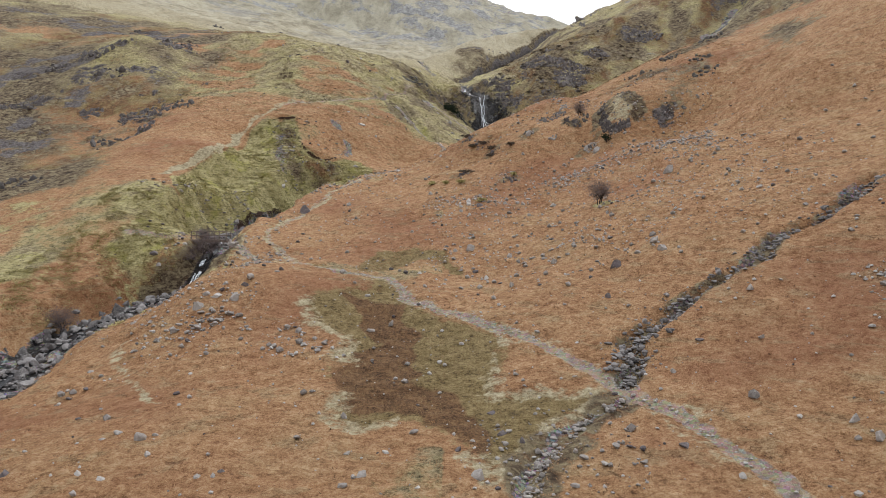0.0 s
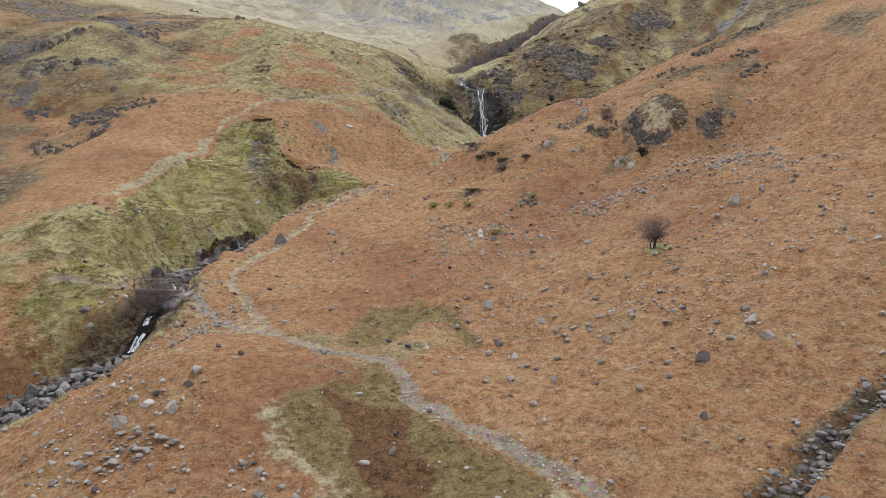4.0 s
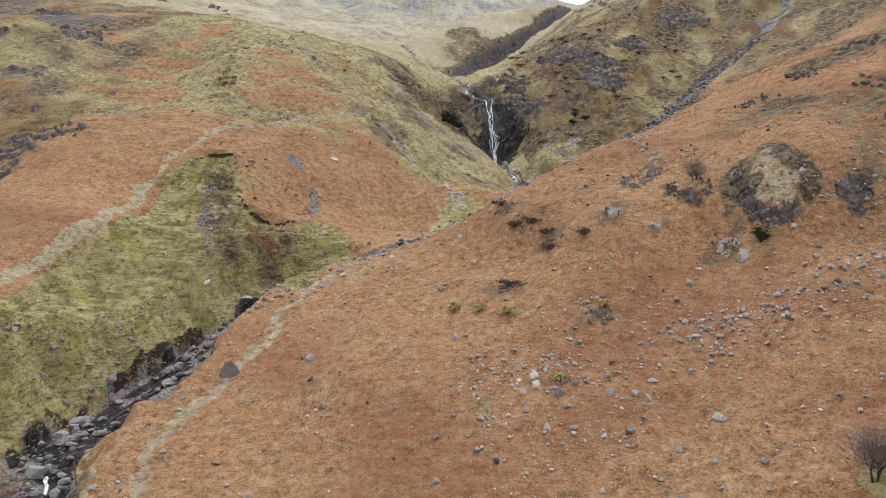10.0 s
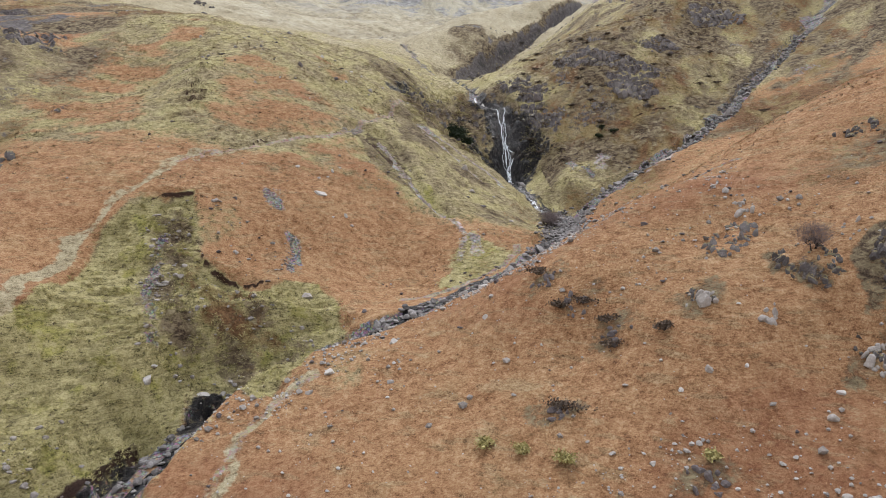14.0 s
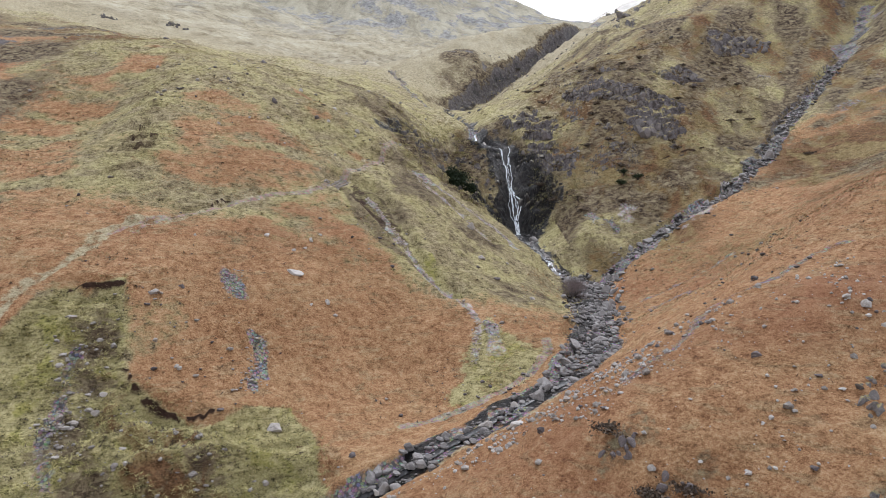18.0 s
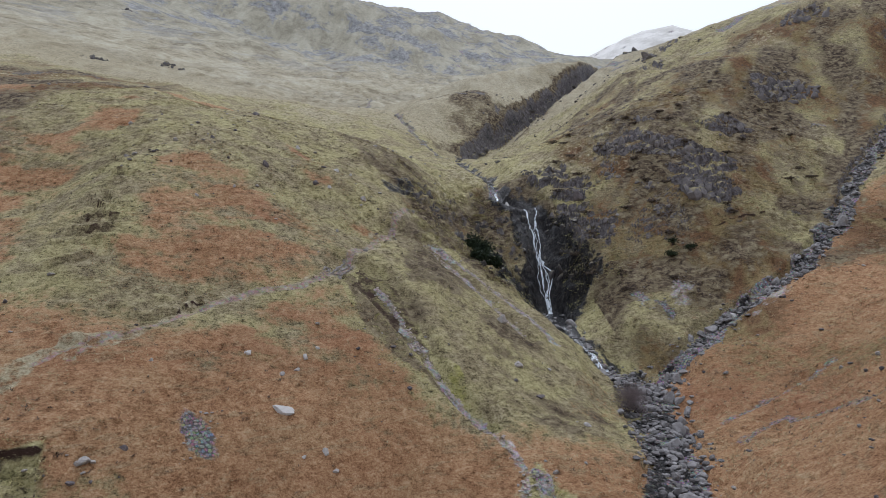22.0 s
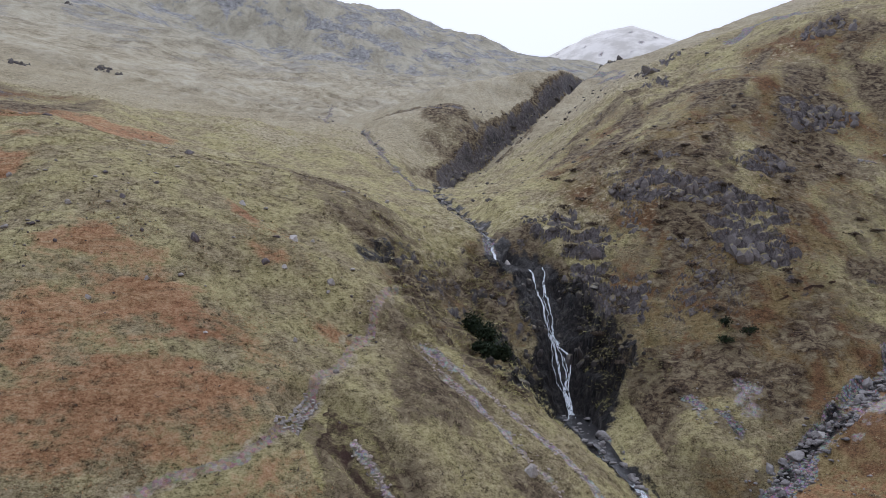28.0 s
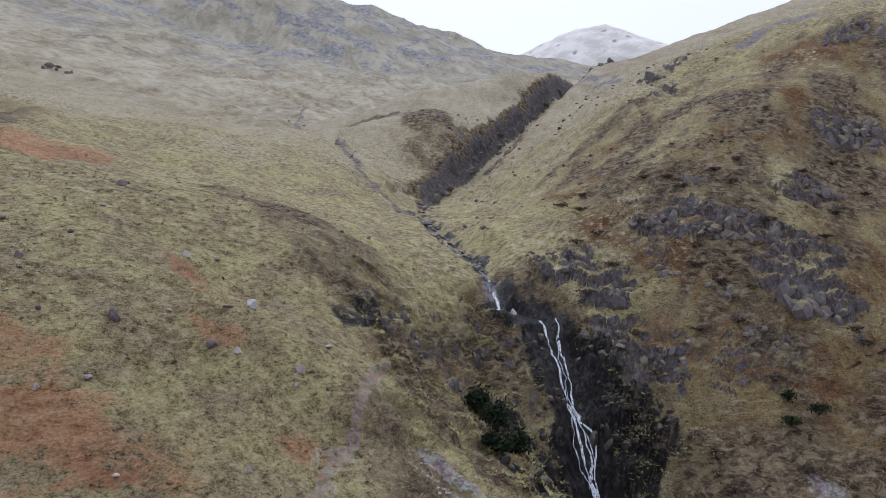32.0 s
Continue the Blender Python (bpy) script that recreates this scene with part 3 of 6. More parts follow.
FORD_PATH = [(-7.3, 141.2), (-3.8, 142.8), (-0.9, 143.9), (2.1, 145.1), (4, 146.4), (5.8, 148.7), (6, 150.9)]
SIDE_GULLY = [(11.5, 44.5), (13, 49), (17.5, 52.5), (21, 54), (24.5, 55.5), (27, 58), (30.5, 59), (34.5, 61), (38.5, 63)]
DRAIN = [(10.5, 42), (8.5, 41), (6.5, 38.5), (4.5, 35), (4, 32)]
EROSION = [(-13.6, 175.2), (-11.3, 174.4), (-9.4, 171.4), (-7.7, 168.5), (-5.9, 165.2), (-4.1, 162.3), (-2, 160.2)]
EROSION_TAIL = [(-2, 160.2), (-0.7, 157), (0.3, 154.5), (-0.9, 149.3)]
RIM_SCAR = [(-6, 189.4), (-3.5, 186.6), (-0.9, 184.6), (1.2, 181.9), (4, 177.5)]
RIM_EDGE = [(-5, 190.1), (-2.1, 188.4), (0.5, 186.7), (2.8, 184.6), (5.5, 182.2), (7.5, 179)]
WET_WALL = [(9.1, 217.2), (12.5, 216.2), (14.9, 211.5), (16.6, 206.4), (19.1, 204.4), (19.9, 200.4), (17.8, 198.4), (14.3, 197), (9.2, 195), (5.5, 192), (1.5, 190.7), (0.5, 191.5), (0.8, 196.3), (4.6, 199.4), (8.8, 205), (9.3, 210.2)]
TROUGH = [(-15.6, 175.8), (-13.2, 176), (-11.2, 173.4), (-9, 169), (-6.3, 164.6), (-2.6, 160.6), (-5, 161), (-8.4, 163.6), (-12.2, 167.4), (-14.8, 172)]
BOG_RED = [(-7.5, 64.5), (-3.4, 62.5), (-3.6, 54.9), (-2.2, 50.5), (-1.2, 44.7), (3.5, 38.5), (2.5, 36), (-2, 41.5), (-5.2, 43.3), (-7, 47), (-7.4, 51), (-6.6, 55.7)]
SLABS = [(-12, 202.9), (-9.8, 200.9), (-6.8, 204.8), (-6, 208.6), (-9.1, 206.5)]
GILL_SCREE = [(28, 186.6), (36.3, 188.5), (46.5, 196.5), (44.5, 190), (36, 183.5), (30, 182)]
OUTCROP = [(24.9, 113.5), (24.5, 110.9), (24.6, 108.5), (25.3, 107.3), (26.4, 106.7), (27.7, 107.0), (29.0, 108.6), (29.3, 111.2), (29.1, 114.0), (27.5, 114.4)]
OUTCROP_MID = [(19.9, 117.0), (19.6, 115.7), (20.7, 114.5), (21.8, 113.2), (23.0, 114.0), (22.6, 115.8), (21.6, 117.6)]
OUTCROP_TOP = [(17.0, 122.0), (16.3, 120.3), (16.5, 118.4), (18.4, 119.2), (20.5, 121.8), (19.0, 123)]
TRAILS = [[(-22.5, 81.7), (-21.7, 75.6), (-19.7, 67)], [(-27.2, 60.2), (-22.6, 51.4), (-19.6, 47.2), (-16.3, 44.7)]]
PEAT_HAG = [(-30.2, 240), (-19, 214), (-14.4, 206.2), (-9.7, 205), (-4, 206), (-3, 213), (-6.5, 218), (-9.4, 222), (-15.6, 232), (-23.3, 244)]
SLIP_STREAK = [(-31.2, 138.5), (-30.1, 133.5), (-28.5, 129.4), (-28, 126)]
PEAT_SCAR = [(-34.5, 144.5), (-33, 145), (-30, 145), (-29.5, 144.5)]
PEAT_SCAR_LOW = [(-27.5, 138.5), (-26, 137.5), (-23.5, 137.5), (-21, 138.5)]
PEAT_SCAR_PATH = [(-27, 161.5), (-26.5, 163), (-25.5, 164)]
HILL_SCAR = [(33.5, 200), (38, 200), (42.5, 200.5)]
GREEN_BANK = [(-38.5, 102.5), (-39.5, 108), (-40.5, 117.5), (-37.5, 126.5), (-38, 140), (-34, 145), (-29.5, 145), (-28, 138), (-21, 138), (-15.5, 141), (-12, 133.5), (-17, 119), (-24.5, 125), (-28, 114), (-30.5, 102.5), (-32.5, 93.5)]
BOG = [(-9.5, 65), (-5, 69), (-2, 61.5), (0.5, 58), (4, 54.5), (5, 51), (3.5, 47.5), (3, 45), (7.5, 44), (9.5, 43.5), (7, 40.5), (4.5, 37), (2.5, 34), (1.5, 38.5), (-1.5, 41.5), (-4.5, 40), (-6.5, 41.5), (-7.5, 49.5), (-7, 55), (-12, 59.5)]
BOG_RING = [(-8.5, 72.5), (-8.5, 78), (-8, 81), (-2.5, 82.5), (-0.5, 81), (0, 77.5), (2, 74), (2.5, 72.5), (0.5, 74), (-1.5, 78), (-3.5, 78.5), (-5, 74.5), (-6.5, 72)]
BRACKEN_A = [(-35, 191.3), (-28.2, 189.4), (-19.9, 184), (-15, 178.3), (-16.8, 171), (-22.2, 166.7), (-25.6, 164.6), (-32, 162.7), (-36.9, 168.3), (-35.8, 176.2), (-36.8, 185.4)]
BRACKEN_B = [(-24.3, 202), (-19.2, 200), (-14.2, 190.2), (-11.2, 186.5), (-14.5, 183.9), (-18, 188.5), (-21.3, 192)]
BRACKEN_L = [(-65.5, 195.3), (-57.7, 201.3), (-49.5, 202.5), (-47.4, 212.4), (-42, 199.7), (-44.5, 189.3), (-47, 185.8), (-46, 178), (-43.3, 172), (-40, 163), (-39, 152), (-45, 147), (-62, 160)]
BRACKEN_C = [(-17, 168.8), (-14.4, 172), (-8.4, 164.3), (-3.4, 157.5), (-1.8, 153), (-2.4, 148.9), (-5.1, 145.6), (-7.9, 146.9), (-13, 149), (-16.1, 143.2), (-18.9, 140.5), (-21.6, 141.4), (-23.3, 144.9), (-25.9, 145.5), (-28.4, 147.9), (-28.7, 152.4), (-27.9, 157.7), (-23.1, 164)]
BRACKEN_D = [(20.5, 190), (26.5, 202), (33, 200.5), (42.5, 198.5), (39, 193), (31.5, 192), (24.5, 195.5)]
GORGE = [(-9.5, 212.5), (-3.5, 211.5), (7.5, 225.5), (12, 224), (16.5, 220), (16, 210), (22.5, 206), (20.5, 197), (15.5, 198.5), (11, 197), (4, 188), (-2.5, 191), (-7, 193)]
MOSS = [(0.5, 156), (2.7, 152.4), (4.6, 150.7), (6, 149.5), (5, 147), (1.1, 143.9), (-1.8, 143), (-4.1, 145), (-2.1, 146.8), (-0.9, 150.8)]
SLIP = [(-35, 143), (-29.5, 144.5), (-27.5, 138), (-21, 137), (-15, 133), (-19, 124), (-25.5, 124), (-30.5, 131)]
BOG_CHANNEL = [(-7, 66), (-5.5, 60), (-5, 54), (-2.5, 50), (-1, 45.5), (1.5, 42), (3.5, 37.5)]
SCREE_PTS = [(-19.5, 145), (-22.5, 150.5), (-31, 138.5), (-30, 133.5), (1, 153.5), (-19.5, 142.5), (21.5, 192), (27.5, 192), (23.5, 189.5), (65, 225.5)]
CRAGS_SPUR = [(26, 109), (21.5, 115), (18, 123), (34, 108.5), (8, 116), (3, 111), (6.5, 119.5), (4.5, 123), (13.5, 114.5), (22, 108.5), (9.5, 103), (35.5, 132), (42, 133.5), (43.5, 122.5), (41, 114), (50, 136.5)]
CRAGS_N = [(26, 220), (31.5, 215.5), (37, 213.5), (35, 205.5), (47.5, 222), (19.5, 215), (15.5, 221.5), (15.5, 212.5), (24.5, 214.5), (28.5, 209.5), (29.5, 204.5), (20.5, 206.5), (33, 224), (81.5, 258), (67.5, 236.5), (64, 235), (52, 276.5)]
CRAGS_W = [(-65, 150), (-98, 183), (-87.5, 181.5), (-97, 226), (-72.5, 192), (-64, 139.5), (-67.5, 112.5), (-80, 172.5), (-93, 159), (-55.5, 153), (-104.5, 337.5), (-94.5, 377), (-225.5, 689.5)]
CLIFF_N = [(17.5, 203), (18.5, 200.5), (7.5, 204), (6, 198.5), (3, 194), (9.6, 208), (15.5, 211), (16, 207), (19.5, 206), (14.5, 205), (9, 213), (3.5, 211), (-0.5, 205), (-3.5, 206), (-6, 207), (16, 220.5), (13, 223)]


RUNNELS = [[(20, 165.3), (23.3, 166), (27, 165.8), (32, 167.3)], [(19, 160.2), (23.7, 161.6), (26.2, 152)], [(5.8, 128), (11.4, 131.3), (15.6, 134.7), (21, 136.9), (26.4, 138.9)]]


def lattice(ix, iy, seed):
    n = ix.astype(np.uint32) * np.uint32(374761393) + iy.astype(np.uint32) * np.uint32(668265263) + np.uint32(seed * 974711)
    n = (n ^ (n >> np.uint32(13))) * np.uint32(1274126177)
    return ((n ^ (n >> np.uint32(16))) & np.uint32(0xFFFF)) / 32767.5 - 1.0


def grain(x, y, size, seed=0):
    """Smooth noise from -1 to 1, with bumps about size metres across."""
    u, v = np.asarray(x, float) / size, np.asarray(y, float) / size
    iu, iv = np.floor(u).astype(np.int64), np.floor(v).astype(np.int64)
    fu, fv = u - iu, v - iv
    fu, fv = fu * fu * (3 - 2 * fu), fv * fv * (3 - 2 * fv)
    a, b = lattice(iu, iv, seed), lattice(iu + 1, iv, seed)
    c, d = lattice(iu, iv + 1, seed), lattice(iu + 1, iv + 1, seed)
    return (a + (b - a) * fu) * (1 - fv) + (c + (d - c) * fu) * fv


def rough(x, y, size, octaves=4, seed=0, ridged=False):
    total, amp = 0.0, 1.0
    for i in range(octaves):
        g = grain(x + 17.3 * i, y - 9.1 * i, size / 2 ** i, seed + i)
        total = total + amp * (0.5 - np.abs(g) if ridged else g)
        amp *= 0.5
    return total


def inside(poly, x, y, soft=1.0):
    """1 inside a plan outline, 0 outside, with an edge soft metres wide."""
    x, y = np.asarray(x, float), np.asarray(y, float)
    m = around(poly, x, y, soft)
    out = np.zeros(x.shape)
    out[m] = inside_box(poly, x[m], y[m], soft)
    return out


def inside_box(poly, x, y, soft):
    odd = np.zeros(x.shape, bool)
    for (ax, ay), (bx, by) in zip(poly, poly[1:] + poly[:1]):
        if ay != by:
            odd ^= ((ay > y) != (by > y)) & (x < (bx - ax) * (y - ay) / (by - ay) + ax)
    d = along(poly + poly[:1], x, y)[0]
    return smooth(-soft, soft, np.where(odd, d, -d))


def near(line, x, y, half, soft):
    x, y = np.asarray(x, float), np.asarray(y, float)
    m = around(line, x, y, half + soft)
    out = np.zeros(x.shape)
    out[m] = 1 - smooth(half, half + soft, along(line, x[m], y[m])[0])
    return out


def wander(x, y, by=0.6, size=2.5):
    return x + by * grain(x, y, size, 71), y + by * grain(x, y, size, 72)


def treads(x, y):
    """Stepped, broken turf above and beside the crest path."""
    return np.maximum.reduce([near([(-38, 166), (-37.5, 173), (-41, 184), (-40.5, 190), (-44, 198)], x, y, 1.2, 1.8), 0.7 * near([(q[0] - 1.2, q[1] + 1.6) for q in CREST_PATH[5:]], x, y, 0.8, 1.2),
                              0.6 * inside(GORGE, x + 3, y, 3) * (x < 6)]) * smooth(-0.5, 0.2, grain(x, y, 3.5, 151))


HILL_CRAGS = [[(26, 221.5), (29.4, 218.8), (33, 216.3)], [(34.3, 209.5), (36.5, 206.8), (38, 204.5)], [(14.3, 222.6), (17.0, 221.0)], [(44, 221), (48.5, 222.5)], [(18.5, 215.5), (17, 210), (20, 206.5)],
              [(46, 266), (51, 268)], [(53, 279), (60, 280)], [(61, 236), (66, 236)], [(78, 259), (86, 262)], [(36, 214), (41, 211)]]
WEST_CRAGS = [(-65, 150), (-98, 183), (-87.5, 181.5), (-97, 226), (-72.5, 192), (-64, 139.5), (-80, 172.5), (-93, 159), (-60, 165), (-78, 150)]


def ledges(x, y, h, pitch, seed):
    """Rock steps: grassy treads between steep broken faces."""
    t = h / pitch + 0.9 * grain(x, y, 5.0, seed) + 0.5 * grain(x, y, 2.0, seed + 1) + 0.22 * grain(x, y, 0.9, seed + 2)
    t = t - np.floor(t)
    return pitch * (smooth(0.36, 0.68, t) - t)


def hill_bands(x, y):
    return np.maximum.reduce([near(line, x, y, 1.6, 2.2) for line in HILL_CRAGS])


def hill_ribs(x, y):
    """Where rock ribs break the grass of the hill beyond the gill."""
    a, b = x * 0.86 + y * 0.5, y * 0.86 - x * 0.5
    return smooth(14, 26, x) * smooth(190, 204, y) * (1 - smooth(224, 240, y)) * (1 - smooth(44, 56, x)) * smooth(-0.15, 0.45, rough(a * 0.5, b, 7, 3, 163))


def west_bands(x, y):
    m = x < -48
    out = np.zeros(x.shape)
    out[m] = np.maximum.reduce([near([(cx - 4, cy), (cx + 4, cy + 2)], x[m], y[m], 2.0, 6) for cx, cy in WEST_CRAGS]) * smooth(-0.2, 0.35, rough(x[m], y[m], 5, 4, 167))
    return out


def gorge_zone(x, y):
    return np.maximum(inside(GORGE, x, y, 2.5), 0)


def height_full(x, y, bare=None):
    """The ground with its scars, gullies, terracettes and roughness."""
    x, y = np.broadcast_arrays(np.asarray(x, float), np.asarray(y, float))
    h = height(x, y, bare)
    wx, wy = wander(x, y)
    far = smooth(300, 700, y)
    # banks and peat edges: cut sharply on their lower side
    bank = inside(GREEN_BANK, wx, wy, 0.5)
    h = h - bank * 0.55
    for line, drop, width in ((PEAT_SCAR, 0.8, 2.6), (PEAT_SCAR_LOW, 0.8, 2.0), (PEAT_SCAR_PATH, 0.45, 1.2), (HILL_SCAR, 0.4, 1.2)):
        line = rounded(line)
        d, pos, side = along_near(line, x, y)
        h = h - np.where((side > 0) & (pos > 0.001) & (pos < len(line) - 1.001), drop * np.sin(np.pi * np.clip(pos / (len(line) - 1), 0, 1)) ** 0.5 * (1 - smooth(0.3, width, d)) * smooth(0.0, 0.4, d), 0) * SCAR_SIDE
    h = h - 0.8 * near(SIDE_GULLY, wx, wy, 0.25, 0.8) - 0.45 * near(DRAIN, wx, wy, 0.3, 0.8)
    d, pos, side = along_near(rounded(EROSION, 4), x, y)
    h = h - 1.2 * (1 - smooth(0, 1.3, d - 0.4 - 1.7 * smooth(18, 2, pos))) - 0.6 * near(RIM_SCAR, wx, wy, 0.6, 0.8)
    for line in (MAIN_PATH, LOOP_PATH, WEST_PATH, CREST_PATH, FELL_PATH, FORD_PATH):
        h = h - 0.13 * near(line, x, y, 0.4, 0.6)
    h = h - 0.25 * inside(BOG, x, y, 1.5)
    # rock
    g = gorge_zone(x, y)
    h = h + g * (0.9 * rough(x, y, 3.2, 4, 5, True) + 0.4 * rough(x, y, 1.3, 2, 9, True)) * smooth(0.6, 2.5, along_near(BECK_UPPER, x, y)[0])
    hill = smooth(14, 30, x) * smooth(188, 204, y) * (1 - far)
    h = h + hill * (0.45 * rough(x + y, y - x, 6, 4, 23, True))
    h = h + inside(WET_WALL, x, y, 1.5) * (0.8 * rough(x * 1.4, y, 1.7, 3, 241, True) - 0.2) * smooth(0.4, 1.6, along_near(BECK_UPPER, x, y)[0])
    h = h + g * 0.32 * ledges(x, y, h, 3.1, 171) * smooth(1.5, 3.5, along_near(BECK_UPPER, x, y)[0])
    wx2, wy2 = wander(x, y, 1.2, 2.6)
    bands = hill_bands(wx2, wy2)
    h = h + bands * 0.9 * ledges(x, y, h, 2.0, 181) + hill_ribs(x, y) * (1 - bands) * 0.8 * ledges(x, y, h, 0.85, 185)
    h = h + west_bands(x, y) * 1.0 * ledges(x, y, h, 2.4, 191)
    hill = (1 - smooth(-60, -40, x)) * (1 - far)
    h = h + hill * 0.8 * rough(x, y, 9, 4, 31, True)
    # terracettes across the steep grass
    t = h * 1.55 + 0.7 * grain(x, y, 3.0, 43) + 0.3 * grain(x, y, 1.2, 45)
    t = t - np.floor(t)
    h = h + (0.75 * bank + 0.25 * smooth(135, 150, y) * (1 - smooth(-10, 5, x)) * smooth(-0.1, 0.5, grain(x, y, 14, 41))) * 0.6 * (smooth(0.3, 0.66, t) - t)
    slip = inside(SLIP, wx, wy, 2.0)
    h = h + slip * (0.5 * rough(x, y, 2.4, 3, 173, True) + 0.6 * ledges(x, y, h, 0.9, 175))
    t = h * 0.8 + 0.8 * grain(x, y, 4.0, 46) + 0.3 * grain(x, y, 1.4, 47)
    t = t - np.floor(t)
    h = h + treads(x, y) * 1.0 * (smooth(0.38, 0.55, t) - t)
    for i, (cx, cy) in enumerate(CRAGS_SPUR):
        if i > 10:
            h = h + near([(cx - 1.5, cy), (cx + 1.5, cy + 0.6)], x, y, 0.8, 2.0) * 0.85 * ledges(x, y, h, 0.8, 195)
    for poly, up in ((OUTCROP, 0.75), (OUTCROP_MID, 0.5), (OUTCROP_TOP, 0.25)):
        h = h + inside(poly, *wander(x, y, 0.35, 0.9), 0.4) * (up + 0.25 * rough(x, y, 1.6, 3, 141))
    # tussocks
    h = h + (0.14 * rough(x, y, 1.3, 2, 51) + 0.16 * rough(x, y, 5, 2, 55)) * (1 - far)
    h = h + smooth(600, 900, y) * 5 * rough(x, y * 0.5, 45, 4, 64, True)
    h = h + far * smooth(0, 1, (y - 300) / 400) * (8 * rough(x * 1.2, y * 0.5, 110, 5, 61, True) + 2.5 * rough(x * 1.2, y * 0.5, 30, 3, 62, True))
    fold = smooth(228, 262, y) * (1 - smooth(620, 760, y))
    h = h + fold * (1.6 * rough(x * 0.8 + y * 0.5, y * 0.35 - x * 0.2, 16, 4, 68, True) + 0.5 * rough(x, y, 5, 3, 69, True))
    ravine = near(RAVINE, x, y, 1, 14) * smooth(0.5, 3.0, along_near(RAVINE, x, y, 16)[0])
    h = h + ravine * 1.2 * rough(x + y * 0.6, y * 0.4 - x * 0.2, 9, 2, 66, True)
    return h


def covers(x, y, h, steep):
    """What grows or lies on the ground, with bank shade painted in: two sets of four shares."""
    wx, wy = wander(x, y, 0.9, 3.0)
    ox, oy = wander(*wander(x, y, 1.6, 5.0), 0.7, 1.7)
    n = rough(x, y, 16, 3, 81)
    west = 1 - smooth(-6, 6, x - 0.25 * (y - 150))
    upper = smooth(148, 170, y)
    bracken = np.maximum(1 - upper, 0.0)
    fell_bracken = np.maximum.reduce([0.95 * inside(BRACKEN_A, ox, oy, 4), 0.95 * inside(BRACKEN_B, ox, oy, 2.0), inside(BRACKEN_C, ox, oy, 2.5), 1.1 * inside(BRACKEN_L, ox, oy, 4), 0.5 * inside(BRACKEN_D, ox, oy, 5)]) * (0.54 + 0.32 * rough(x * 0.6, (y + h) * 0.9, 4, 3, 88))
    beyond = smooth(-1, 2, y - np.interp(x, [q[0] for q in GILL], [q[1] for q in GILL])) * (x > 17)
    spur = (1 - west) * (1 - smooth(178, 190, y - 0.35 * x)) * (x > 0) * (1 - 0.75 * beyond) * (1 - smooth(146, 152, y) * (x < np.interp(y, [q[1] for q in BECK_UPPER[:8]], [q[0] for q in BECK_UPPER[:8]])))
    patches = np.maximum(0.35 * smooth(0.15, 0.5, rough(x, y, 22, 3, 83)) * (1 - smooth(192, 206, y)), 0.72 * smooth(-0.3, 0.25, rough(x, y, 26, 4, 84)) * (1 - smooth(-42, -32, x)) * (1 - smooth(225, 290, y)))
    patches = patches * (1 - 0.7 * beyond) * (1 - inside([(-12, 172), (-3, 158), (8, 168), (16, 182), (18, 196), (2, 196), (-10, 184)], wx, wy, 2))
    spur = spur * (1 - smooth(179, 184, y) * (x < 24))
    bracken = np.clip(np.maximum.reduce([bracken * (1 - 0.5 * smooth(0.55, 0.95, rough(x, y, 12, 3, 85))), fell_bracken, spur, patches * upper]), 0, 1)
    bank = inside(GREEN_BANK, wx, wy, 1.2)
    moss = inside(MOSS, wx, wy, 1.5)
    beckside = np.maximum(near(BECK, wx, wy, 3.0, 3.0), 0) * (y > 78)
    below = inside([(-60, 66), (-31, 79), (-31, 95), (-38, 103), (-60, 100)], wx, wy, 3) * np.clip(0.5 + 0.35 * rough(x, y, 6, 3, 89), 0, 1)
    green = np.clip(np.maximum.reduce([bank, moss, 1.1 * inside(TROUGH, *wander(x, y, 0.4, 1.2), 0.5), 0.5 * beckside * (x < -20), below, 0.5 * smooth(0.3, 0.8, n) * upper * west, 1.2 * (1 - smooth(0, 0.8, along_near(EROSION, wx, wy)[0] - 0.5 - 1.5 * smooth(4.5, 0.5, along_near(EROSION, wx, wy)[1]))), near([(17.2, 79.6), (18.0, 79.2)], wx, wy, 0.5, 0.9)]), 0, 1)
    slip = inside(SLIP, wx, wy, 2.0)
    # The right spur takes the bog browns too, only to darken it.
    bog = np.maximum.reduce([inside(BOG, wx, wy, 2.2), smooth(14, 34, x) * smooth(95, 130, y) * (1 - beyond) * (1 - smooth(190, 220, y)) * (0.45 + 0.32 * rough(x, y, 14, 4, 167)), (1 - smooth(-62, -46, x)) * (1 - smooth(260, 330, y)) * (0.4 + 0.4 * rough(x, y, 16, 4, 168)), slip * (0.12 + 0.5 * rough(x, y, 3, 3, 177)), 0.35 * inside(PEAT_HAG, ox, oy, 3) * (0.8 + 0.4 * rough(x, y, 4, 3, 178)),
                             inside(BOG_RING, wx, wy, 1.2), smooth(13, 22, x) * np.maximum(smooth(194, 204, y), beyond) * (1 - smooth(250, 290, y)) * (0.41 + 0.38 * rough(x, y, 9, 3, 165)),
                             0.55 * inside(GORGE, x + 3, y, 5) * smooth(-0.3, 0.4, rough(x, y, 4, 3, 166))])
